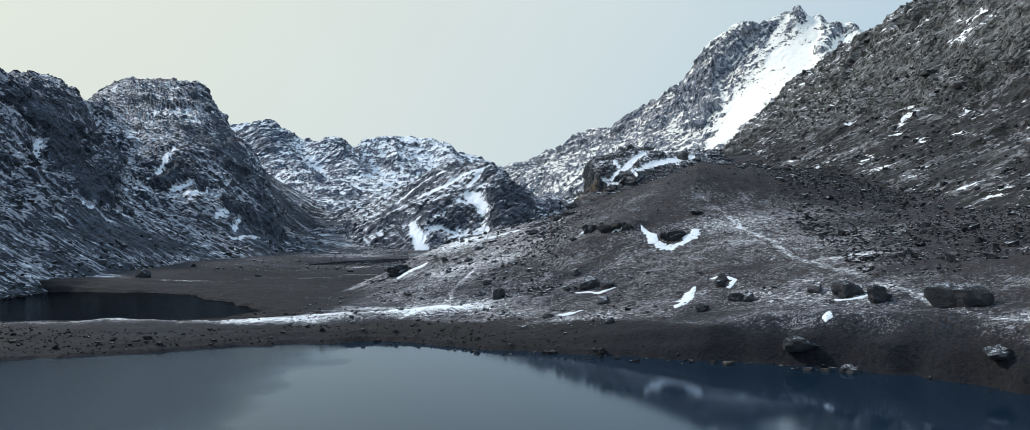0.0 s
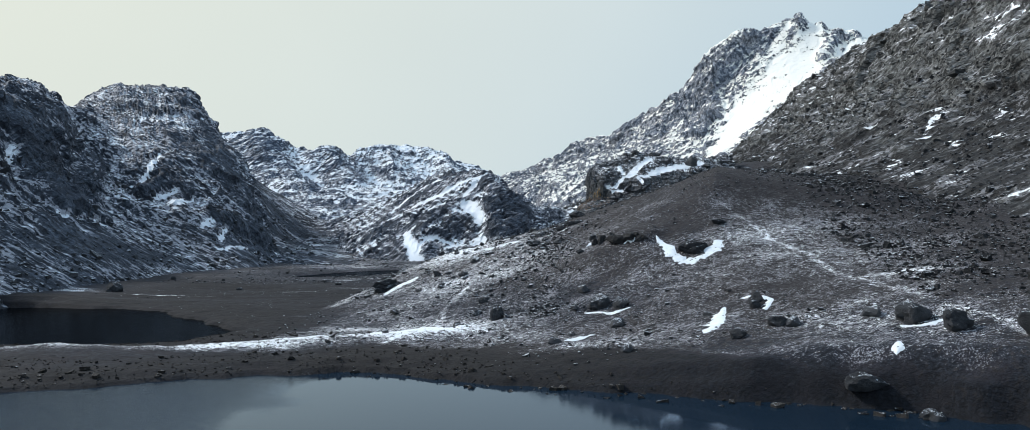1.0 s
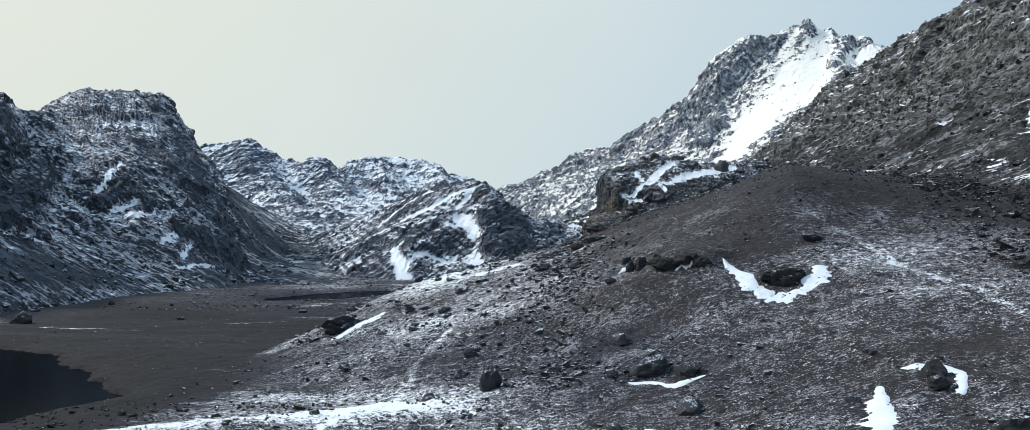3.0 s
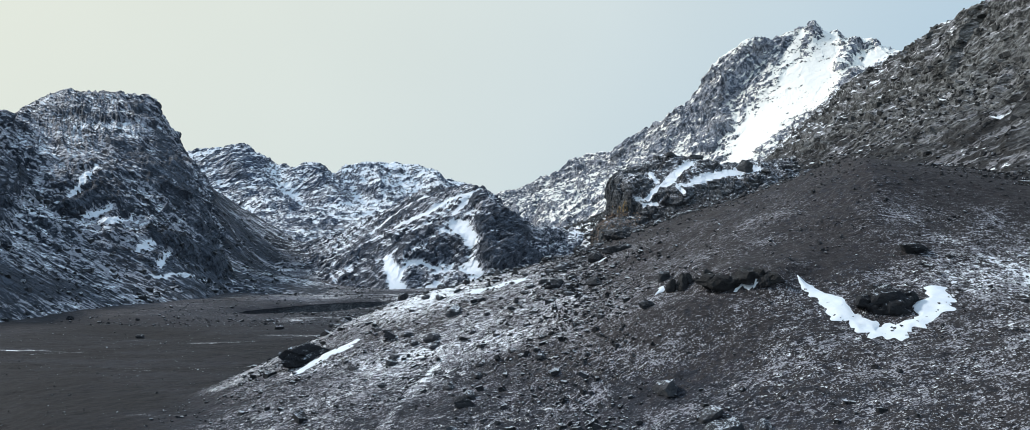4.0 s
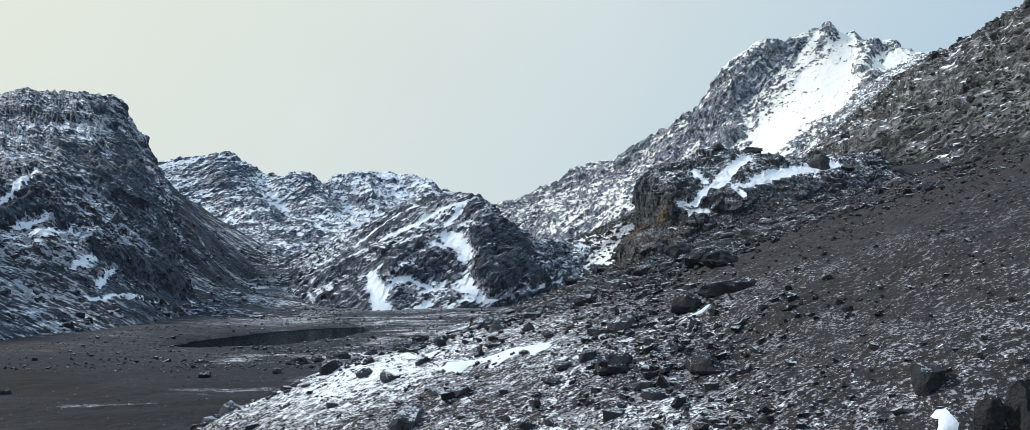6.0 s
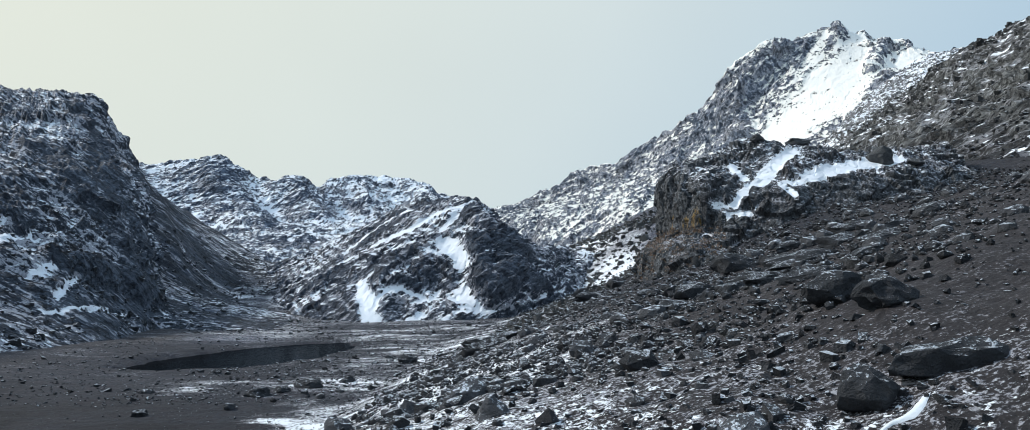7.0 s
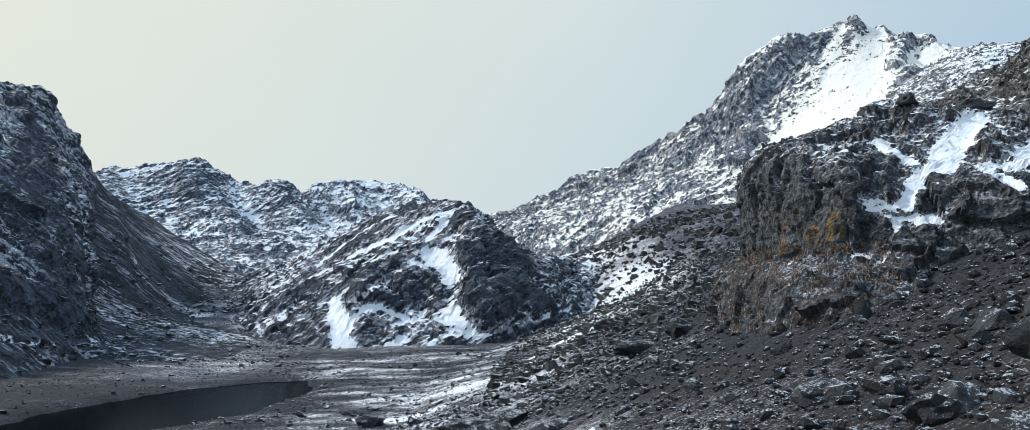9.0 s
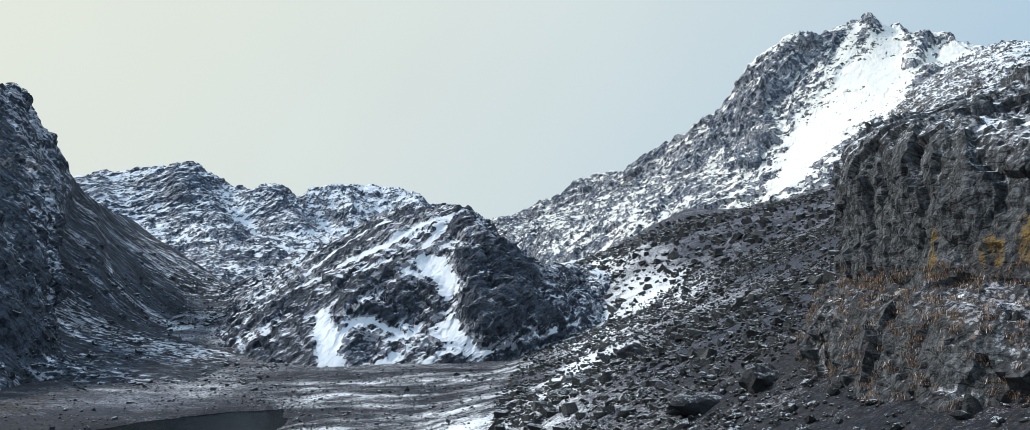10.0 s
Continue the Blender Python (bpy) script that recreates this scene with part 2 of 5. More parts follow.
    finish(nt, node, color, rough, relief, 1.0, 2.4 * grain, **{"Specular IOR Level": 0.25})
    return m


ground_mat = land("frosted_ground", (0.016, 0.016, 0.019), (0.056, 0.055, 0.060), 0.055, stretch=3.0, octaves=6.0, haze=0.09, rime=(1.4, 0.7), grass=(0.037, 0.029, 0.026), fall=(1.0, 0.05, 0.0), stain=(0.040, 0.031, 0.033), frost=0.52, frost_at=(-0.05, 0.46), wide=1.4, steep=0.3, streak=0.6, speckle=1.3, clump=1.1, ledge=0.5)
left_mat = land("left_rock", (0.030, 0.032, 0.036), (0.17, 0.175, 0.185), 0.45, octaves=5.0, grass=(0.05, 0.048, 0.052), fall=(0.62, 0.35, -0.7), stain=(0.05, 0.051, 0.057), frost=0.62, frost_at=(-0.02, 0.44), rime=(0.7, 1.3), clump=0.5, streak=1.2)
right_mat = land("right_rock", (0.062, 0.055, 0.047), (0.30, 0.27, 0.23), 0.38, octaves=5.0, grass=(0.034, 0.030, 0.027), fall=(0.9, -0.2, 0.35), stain=(0.10, 0.09, 0.08), frost=0.25)
mid_mat = land("mid_rock", (0.036, 0.038, 0.044), (0.17, 0.175, 0.185), 0.40, octaves=5.0, grass=(0.07, 0.066, 0.066), fall=(-0.75, -0.2, -0.6), stain=(0.06, 0.06, 0.064), frost=0.5, rime=(0.7, 1.2), clump=0.5, streak=1.3)
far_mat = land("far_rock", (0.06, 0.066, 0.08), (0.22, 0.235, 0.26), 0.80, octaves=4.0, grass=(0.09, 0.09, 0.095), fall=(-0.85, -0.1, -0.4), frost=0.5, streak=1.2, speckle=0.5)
# the peak's snow is cream: the sun's warmth on the snowfield is painted in
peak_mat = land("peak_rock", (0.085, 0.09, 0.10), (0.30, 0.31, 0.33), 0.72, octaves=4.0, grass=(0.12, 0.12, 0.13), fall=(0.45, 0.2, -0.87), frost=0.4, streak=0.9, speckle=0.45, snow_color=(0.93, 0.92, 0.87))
crag_mat = land("crag_rock", (0.050, 0.047, 0.044), (0.20, 0.188, 0.172), 0.10, grass=(0.17, 0.105, 0.06), fall=(0.3, 0.3, -0.9), stain=(0.065, 0.054, 0.048), frost=0.45, frost_at=(-0.05, 0.5))


def water_material(name, deep, gleam, wind):
    """Dark water: the gloss grows towards the far side, and the wind roughens it in places."""
    m, nt, node = material(name)
    at = node("ShaderNodeTexCoord", 3)
    wave = node("ShaderNodeTexNoise", 0, {"Vector": node("ShaderNodeMapping", 0, {0: at, 3: (0.6, 1.5, 1.0)}), "Scale": 2.6, "Detail": 6.0, "Roughness": 0.7})
    gust = node("ShaderNodeTexNoise", 0, {"Vector": at, "Scale": 0.12, "Detail": 4.0})
    east = node("ShaderNodeSeparateXYZ", 0, {0: at})
    breeze = math2(node, "MULTIPLY_ADD", math2(node, "SUBTRACT", gust, 0.5), 12.0, east)
    amount = node("ShaderNodeMapRange", 0, {0: breeze, 1: -13.0, 2: -20.0, 3: 0.035 * wind, 4: wind}, interpolation_type="SMOOTHSTEP")
    nrm = node("ShaderNodeBump", 0, {"Strength": amount, "Distance": 0.12, "Height": wave})
    body = node("ShaderNodeBsdfDiffuse", 0, {0: (*deep, 1)})
    gloss = node("ShaderNodeBsdfGlossy", 0, {"Color": (*gleam, 1), "Roughness": 0.06, "Normal": nrm})
    mixed = node("ShaderNodeMixShader", 0, {0: node("ShaderNodeFresnel", 0, {0: 1.333, 1: nrm}), 1: body, 2: gloss})
    nt.links.new(mixed, nt.nodes.new("ShaderNodeOutputMaterial").inputs[0])
    return m


lake_mat = water_material("lake_water", (0.008, 0.018, 0.032), (0.74, 0.86, 1.0), 0.28)
pond_mat = water_material("pond_water", (0.006, 0.007, 0.008), (0.24, 0.27, 0.30), 0.12)


# ---- the valley floor, the shores and the moraine hill ----
# Lines along the valley, from the lake's shore up the hill: (y, x, z).
FOOT = [(-300, 60, 0.8), (-60, 62, 0.8), (0, 52, 0.8), (40, 33, 0.8), (60, 9, 0.8), (75, -2, 0.9), (88, -7, 0.9), (98, -17, 0.9), (106, -23, 1.0), (114, -27, 1.0), (124, -27, 1.0),
        (135, -22, 0.8), (165, -20, 0.6), (205, -19, 0.8), (234, -15, 1.0), (264, -17, 0.9), (300, -10, 1.3), (340, 0, 3.0), (400, 8, 12.0), (480, 15, 24.0), (560, 20, 30.0)]
LOWER = [(-300, 75, 5), (0, 64, 5), (40, 42, 4.0), (60, 19, 2.9), (75, 10, 2.4), (88, 6, 3.6), (98, -2, 4.4), (106, -8, 4.8), (114, -12, 5.8), (124, -12, 8.0), (135, -8, 7.2),
         (150, -6, 6.3), (165, -4, 7.4), (190, -4, 6.0), (234, -4, 4.5), (264, 0, 4.0), (300, 6, 5.0), (340, 12, 7.0), (400, 20, 15.0), (480, 26, 28.0), (560, 40, 34.0)]
MIDDLE = [(-300, 90, 14), (0, 76, 12), (40, 50, 6.0), (60, 30, 4.6), (75, 22, 5.4), (88, 16, 6.8), (98, 8, 9.0), (106, 5, 8.8), (114, 5, 10.4), (124, 6, 12.0), (135, 5, 11.2),
          (150, 6, 11.5), (165, 8, 12.3), (190, 8, 11.5), (205, 8, 11.0), (234, 12, 11.5), (264, 16, 9.5), (300, 25, 12.0), (340, 32, 15.0), (400, 38, 30.0), (480, 60, 40.0), (560, 90, 60.0)]
DOME = [(-300, 110, 20), (0, 90, 18), (40, 56, 8.0), (60, 40, 7.2), (75, 30, 6.6), (88, 24, 8.6), (98, 22, 12.8), (106, 25, 17.2), (114, 27, 19.0), (124, 30, 20.3), (135, 33, 20.6),
        (150, 32, 20.3), (165, 30, 20.0), (190, 26, 20.5), (205, 26, 19.0), (234, 30, 19.0), (264, 42, 20.0), (300, 50, 23.0), (340, 57, 26.5), (400, 70, 39.0), (480, 100, 48.0), (560, 130, 66.0)]
HOLLOW = [(-300, 130, 26), (0, 105, 24), (40, 66, 10.0), (60, 57, 9.6), (88, 50, 10.8), (98, 50, 12.5), (106, 52, 14.0), (124, 54, 17.0), (135, 55, 19.3), (165, 55, 22.0), (190, 54, 27.0),
          (205, 54, 28.0), (234, 55, 29.0), (264, 60, 30.0), (300, 75, 36.0), (340, 85, 37.0), (400, 110, 49.0), (480, 150, 64.0), (560, 190, 84.0)]
SHORE = [(-120, -200), (-110, -60), (-85, 10), (-60, 53), (-41.5, 62), (-27, 66), (-19.6, 70), (-10.5, 70.5), (-4, 66.5), (0.5, 64), (7, 61.5), (12, 60), (21, 57), (28, 52), (32, 45), (44, 26), (52, 0), (58, -60), (60, -200)]
POND = [(-140, 100), (-90, 92), (-52, 87), (-34, 88), (-31, 98), (-45, 116), (-58, 130), (-80, 138), (-110, 132), (-140, 125)]
TARN = [(-66, 224), (-57, 220.5), (-46, 224), (-38, 235), (-35.5, 245), (-34.7, 258), (-39, 272), (-47, 270), (-52, 266), (-57, 261), (-61, 252), (-66, 240)]


# trodden trails that hold thin snow: x, y, 0, half-width
TRAILS = [[(24.0, 101, 0, 0.3), (26.2, 95.6, 0, 0.3), (27.9, 88.8, 0, 0.3), (28.7, 79.1, 0, 0.3), (30.3, 69.0, 0, 0.35), (31.4, 58.5, 0, 0.4), (31.6, 53.4, 0, 0.5), (34.4, 48.6, 0, 0.7), (37, 44, 0, 0.5)],
          [(33.1, 76, 0, 0.2), (32.6, 70, 0, 0.3), (30.6, 66.5, 0, 0.3)], [(33, 76, 0, 0.3), (38, 72, 0, 0.3), (44, 66, 0, 0.3)],
          [(-12.0, 79, 0, 0.3), (-9.9, 84, 0, 0.3), (-8.2, 91, 0, 0.3), (-7.6, 98, 0, 0.3), (-5.6, 104, 0, 0.3)]]


def inside_distance(x, y, shape):
    """How far a point lies inside a closed shape (minus: outside)."""
    best, inner = np.full(x.shape, 1e9), np.zeros(x.shape, bool)
    for (ax, ay), (bx, by) in zip(shape, shape[1:] + shape[:1]):
        ex, ey = bx - ax, by - ay
        t = np.clip(((x - ax) * ex + (y - ay) * ey) / (ex * ex + ey * ey), 0, 1)
        best = np.minimum(best, np.hypot(x - ax - t * ex, y - ay - t * ey))
        inner ^= ((ay > y) != (by > y)) & (x < ex * (y - ay) / (ey + 1e-9 * (ey == 0)) + ax)
    return np.where(inner, best, -best)


def rail_at(rail, y):
    r = np.array(rail, float)
    return spline(r[:, 0], r[:, 1:], np.clip(y, r[0, 0], r[-1, 0]))


def ground_height(x, y, rough=True):
    """The height of the ground, and how far inside the nearest water a place lies."""
    x, y = np.asarray(x, float), np.asarray(y, float)
    shape = x.shape
    x, y = x.ravel(), y.ravel()
    rails = [rail_at(r, y) for r in (FOOT, LOWER, MIDDLE, DOME, HOLLOW)]
    floor = np.interp(y, [-400, 300, 340, 400, 440, 480, 560, 900], [0.5, 0.5, 2.5, 10, 13, 15, 18, 25])
    z = floor + 0.05 * np.clip(-60 - x, 0, 60)
    low_x, low_z = rails[0][:, 0] - 30, floor
    for n, rail in enumerate(rails):
        hx, hz = rail[:, 0], rail[:, 1]
        t = np.clip((x - low_x) / np.maximum(hx - low_x, 1), 0, 1)
        z = np.where(x > low_x, low_z + (hz - low_z) * t, z)
        low_x, low_z = hx, hz
    z = np.where(x > low_x, low_z + 0.12 * np.minimum(x - low_x, 200), z)
    p = np.stack([x, y, 0 * x], 1)
    wet = inside_distance(x, y, SHORE)
    pond = inside_distance(x, y, POND)
    tarn = inside_distance(x, y, TARN)
    jag = 1.6 * fbm(p, 9, 3, seed=60) + 0.8 * fbm(p, 2.2, 2, seed=61)
    water = np.maximum(np.maximum(wet + jag, pond + jag), tarn + jag)
    steep = smooth(1.0, 6.0, z)
    if rough:
        z = z + (0.25 + 0.45 * steep) * fbm(p, 14, 4, seed=3) + 0.22 * (0.3 + 0.7 * steep) * fbm(p, 3.0, 3, seed=5) + 0.10 * fbm(p, 0.9, 2, seed=6, ridged=True)
    # the step of the broken ledge across the hill
    along, across = 0.74 * (x - 12.3) - 0.67 * (y - 96.2), 0.67 * (x - 12.3) + 0.74 * (y - 96.2)
    z = z + 0.75 * smooth(-0.5, 0.4, across) * smooth(7, 1, across) * smooth(-3.5, -1.5, along) * smooth(4.0, 2.0, along)
    # the snow-covered bank between the lake and the pond
    bank = 0.9 * np.exp(-(((y - 79.5 - 0.2 * np.maximum(x + 27, 0) + 1.5 * np.sin(x * 0.14)) / 3.2) ** 2)) * smooth(-62, -44, x) * smooth(14, -6, x)
    z = z + bank * (0.8 + 0.5 * fbm(p, 8, 3, seed=8))
    shore = smooth(0, 5, -water)
    z = np.where(water > 0, -0.06 - np.minimum(0.16 * water, 3.0), np.minimum(z, 0.04 + 0.11 * np.maximum(-water, 0) + 60 * shore) * np.clip(0.15 + shore + 0.3, 0, 1))
    return z.reshape(shape), water.reshape(shape)


def graded(stops):
    """Coordinates with a step that changes from stop to stop: (start, step) ... (end, 0)."""
    out = []
    for (a, s), (b, e) in zip(stops, stops[1:]):
        n = max(1, int(round((b - a) / (0.5 * (s + (e or s))))))
        t = np.linspace(0, 1, n, endpoint=False)
        k = (e or s) / s
        out.append(a + (b - a) * (t if abs(k - 1) < 1e-3 else (k**t - 1) / (k - 1)))
    return np.r_[np.concatenate(out), stops[-1][0]]


gx = graded([(-3000, 400), (-300, 25), (-95, 1.3), (-45, 0.6), (-25, 0.42), (45, 0.42), (75, 0.9), (140, 4), (400, 40), (3000, 400)])
gy = graded([(-3000, 500), (-250, 30), (20, 3), (44, 0.6), (60, 0.42), (200, 0.42), (250, 0.8), (340, 1.6), (560, 5), (900, 30), (4000, 500)])
GX, GY = np.meshgrid(gx, gy)
GZ, GWATER = ground_height(GX, GY)
flat = np.stack([GX, GY, GZ], 2)
P = flat.reshape(-1, 3)
snow = 0.26 + 0.20 * fbm(P, 22, 3, seed=21) + 0.24 * fbm(P * (0.6, 1.6, 1), 5, 4, seed=22) - 0.14 * smooth(30, 44, P[:, 0]) - 0.03 * smooth(13, 18, P[:, 2])
snow = snow + 0.06 * smooth(150, 200, P[:, 1]) * smooth(3.5, 1.5, P[:, 2]) * smooth(-45, -30, P[:, 0]) - 0.25 * smooth(-24, -36, P[:, 0]) * smooth(300, 240, P[:, 1]) - 0.12 * smooth(138, 150, P[:, 1]) * smooth(6, 9, P[:, 2])
bank_snow = np.exp(-(((P[:, 1] - 79.5 - 0.2 * np.maximum(P[:, 0] + 27, 0) + 1.5 * np.sin(P[:, 0] * 0.14)) / 3.0) ** 2)) * smooth(-85, -65, P[:, 0]) * smooth(4, -12, P[:, 0])
beach = smooth(-10 + 7 * smooth(6, 22, P[:, 0]) + 3 * fbm(P, 7, 2, seed=23), -6 + 5.5 * smooth(6, 22, P[:, 0]), GWATER.ravel()) * smooth(190, 150, P[:, 1])
snow = snow - 0.4 * beach * (1 - bank_snow) + bank_snow * (0.36 + 0.4 * fbm(P * (0.3, 1.5, 1), 4, 4, seed=28)) + 0.18 * near_lines(P * (1, 1, 0), TRAILS) + (0.06 + 0.16 * fbm(P, 5, 4, seed=26)) * np.exp(-(((GWATER.ravel() + 9.0) / 5.0) ** 2)) * smooth(-8, 4, P[:, 0]) * smooth(100, 80, P[:, 1])
pale = smooth(193, 215, P[:, 1]) * smooth(3.0, 7, P[:, 2])
# the snowy flank above the lake's end, snow bands on the valley floor, the pale sand beyond the tarn
flank = smooth(98, 106, P[:, 1]) * smooth(138, 126, P[:, 1]) * smooth(10, 0, P[:, 0]) * smooth(1.2, 2.5, P[:, 2])
bands = smooth(152, 176, P[:, 1]) * smooth(330, 300, P[:, 1]) * smooth(5.0, 3.0, P[:, 2]) * smooth(-50, -40, P[:, 0])
mud = (1 - bank_snow) * smooth(1.8, 1.0, P[:, 2]) * smooth(-20, -28, P[:, 0]) * smooth(200, 165, P[:, 1] + 0.5 * (P[:, 0] + 40))
snow = snow - 0.05 + 0.09 * flank - 0.6 * mud + mud * 0.85 * smooth(0.12, 0.5, fbm(P * (0.14, 1, 1), 3.0, 4, 0.6, seed=30)) - 0.13 * smooth(26, 20, P[:, 0]) * smooth(104, 96, P[:, 1]) * smooth(80, 86, P[:, 1]) * smooth(1.5, 3, P[:, 2]) - 0.15 * smooth(8, 11, P[:, 2]) * smooth(113, 119, P[:, 1]) * smooth(4, 9, P[:, 0]) + 0.20 * smooth(-28, -22, P[:, 0]) * smooth(6, -2, P[:, 0]) * smooth(112, 122, P[:, 1]) * smooth(190, 175, P[:, 1]) + 0.04 * smooth(18, 24, P[:, 0]) * smooth(34, 28, P[:, 0]) * smooth(86, 92, P[:, 1]) * smooth(118, 108, P[:, 1]) + bands * (0.02 + 0.42 * fbm(P * (0.5, 1, 1), 2.2, 3, 0.6, seed=27) + 0.5 * fbm(P @ np.array(((0.22, 0.3, 0), (-0.12, 1, 0), (0, 0, 1))), 5, 3, seed=29)) - 0.03 * smooth(92, 82, P[:, 1]) + 0.30 * smooth(215, 250, P[:, 1]) * smooth(50, 40, P[:, 0]) * smooth(4, 6, P[:, 2])
tarn_sand = np.exp(-(((P[:, 0] + 66) / 9) ** 2 + ((P[:, 1] - 277) / 10) ** 2))
snow = snow - 0.04 * smooth(320, 400, P[:, 1]) - 0.3 * smooth(380, 420, P[:, 1]) * smooth(10, -10, P[:, 0]) + 0.24 * smooth(295, 335, P[:, 1]) * smooth(-4, 10, P[:, 0]) * smooth(190, 150, P[:, 0]) - 0.06 * smooth(9, 12, P[:, 2]) * smooth(140, 120, P[:, 1]) + 0.15 * pale
snow = snow + (0.4 + 0.5 * fbm(P, 3, 4, seed=24)) * near_lines(P * (1, 1, 0), [[(-90, 160, 0, 5), (-72, 152, 0, 3.5), (-58, 153, 0, 1.5)]])
snow = snow - (0.16 - 0.4 * fbm(P, 7, 3, seed=36)) * smooth(-62, -76, P[:, 0]) * smooth(285, 310, P[:, 1])
pale = np.clip(0.35 * pale + 0.7 * tarn_sand, 0, 1)
turf = 0.45 - 0.3 * bands - 0.4 * smooth(1.6, 0.9, P[:, 2]) * smooth(-14, -22, P[:, 0]) - 0.5 * pale + 0.35 * fbm(P, 18, 3, seed=25) + 0.3 * smooth(200, 120, P[:, 1]) * smooth(3, 8, P[:, 2])
ground = tagged(sheet_mesh("ground", flat, ground_mat, snow=snow, turf=turf, pale=pale, damp_dark=np.maximum(mud * np.clip(0.8 + 1.1 * fbm(P * (0.35, 1, 1), 4, 5, 0.7, seed=37), 0.05, 1), 0.85 * beach * (1 - bank_snow))), "dark stony ground with dry turf and thin snow", "ground", kind="structure")


def water_sheet(name, x0, x1, y0, y1, z, label, mat):
    bm = bmesh.new()
    bmesh.ops.create_grid(bm, x_segments=2, y_segments=2, size=0.5)
    bmesh.ops.transform(bm, verts=bm.verts, matrix=Matrix.Translation(((x0 + x1) / 2, (y0 + y1) / 2, z)) @ Matrix.Diagonal((x1 - x0, y1 - y0, 1, 1)))
    me = bpy.data.meshes.new(name)
    bm.to_mesh(me)
    bm.free()
    me.materials.append(mat)
    return tagged(new(name, me), label, "water", kind="structure")


water_sheet("water", -130, 70, -220, 78.0, 0.0, "calm dark blue mountain lake with faint ripples", lake_mat)
water_sheet("water", -150, -30, 86, 142, 0.0, "small black pond at the foot of the mountain", pond_mat)
water_sheet("water", -74, -28, 214, 278, -0.02, "small still tarn on the valley floor", pond_mat)


# ---- mountains ----
def blurred(a, k):
    """The mean of a grid over 2k + 1 cells each way."""
    for axis in (0, 1):
        pad = [(0, 0), (0, 0)]
        pad[axis] = (k + 1, k)
        c = np.cumsum(np.pad(a, pad, mode="edge"), axis=axis)
        n = a.shape[axis]
        hi, lo = (np.take(c, range(2 * k + 1, 2 * k + 1 + n), axis=axis), np.take(c, range(0, n), axis=axis))
        a = (hi - lo) / (2 * k + 1)
    return a


def massif(name, lines, nu, nv, mat, label, relief, snow, turf, rough=None, hold=0.05, seed=1, category="mountain", gather=4, dip=(0.25, 0.1, 0.96), bulges=(), **more):
    """A mountain laid over lines that run from its foot to its crest and down behind. relief: (kind, metres, size) of ridges, plain folds, facets, beds, and
    gullies that run down the slope. bulges: (lines, metres) of buttresses and spurs that stand out. snow and turf give the cover at points p that face up by so much and lie so deep in a hollow."""
    g = surface(lines, nu, nv)
    n = normals(g).reshape(-1, 3)
    p = g.reshape(-1, 3)
    along = np.cumsum(np.r_[0, np.linalg.norm(np.diff(g[nv // 3], axis=0), axis=1)])
    across = np.cumsum(np.r_[0, np.linalg.norm(np.diff(g[:, nu // 2], axis=0), axis=1)])
    uv = np.stack([np.tile(along, nv), np.repeat(across, nu), np.zeros(nu * nv)], 1)
    fade = smooth(0, hold, np.repeat(np.linspace(0, 1, nv), nu))
    weight = fade * (rough(p) if rough else 1.0)
    total = np.zeros(len(p))
    for kind, amp, size in relief:
        seed += 7
        if kind == "ridge":
            total += weight * amp * fbm(p, size, 6, 0.55, seed=seed, ridged=True)
        elif kind == "fold":
            total += fade * amp * fbm(p, size, 6, 0.58, seed=seed)
        elif kind == "gully":
            bend = uv + np.outer(size * 0.5 * fbm(p, size * 3, 2, seed=seed + 3), (1, 0, 0))
            total += weight * amp * fbm(bend * (1, 0.14, 1), size, 4, 0.5, seed=seed, ridged=True)
        elif kind == "facet":
            q = p + 0.25 * size * np.stack([fbm(p, size * 0.8, 3, seed=seed + k) for k in range(3)], 1)
            total += weight * amp * facets(q * (1, 1, 0.8), size, seed)
        elif kind == "strata":
            layer = (p @ np.array(dip) + 0.9 * size * fbm(p, size * 5, 4, seed=seed)) / size
            step = np.floor(layer)
            f = layer - step
            rise = lattice(step.astype(np.int64), (p[:, 0] / size / 5).astype(np.int64), (p[:, 1] / size / 5).astype(np.int64), seed)
            total += weight * amp * (smooth(0.0, 0.3, f) - f) * (0.4 + 1.2 * rise)
    q = p + 1.2 * np.stack([facets(p, 7, seed + k) for k in range(3)], 1) if bulges else p
    for spurs, amp in bulges:
        total += fade * amp * near_lines(q, spurs)
    g = (p + n * total[:, None]).reshape(g.shape)
    d = total.reshape(nv, nu)
    hollow = np.clip((blurred(d, gather) - d) / (np.abs(d - blurred(d, gather)).mean() * 2 + 1e-6), -2, 2).ravel()
    up = normals(g)[..., 2].ravel()
    q = g.reshape(-1, 3)
    layers = {key: layer(q) for key, layer in more.items()}
    ob = sheet_mesh(name, g, mat, soft=False, snow=snow(q, up, hollow), turf=turf(q, up), **layers)
    return tagged(ob, label, category, kind="structure"), g


def streaks(p, along, thick, seed):
    """Noise drawn out along the falling direction (x, z) of the snow ribs."""
    d = np.array((along[0], 0, along[1])) / math.hypot(*along)
    n = np.array((-d[2], 0, d[0]))
    return fbm(np.stack([p @ d / 7, p @ n, p[:, 1] / 3], 1), thick, 3, 0.55, seed=seed)


def back_of(line, dx, dy, z):
    return [(x + dx, y + dy, z) for x, y, _ in line]


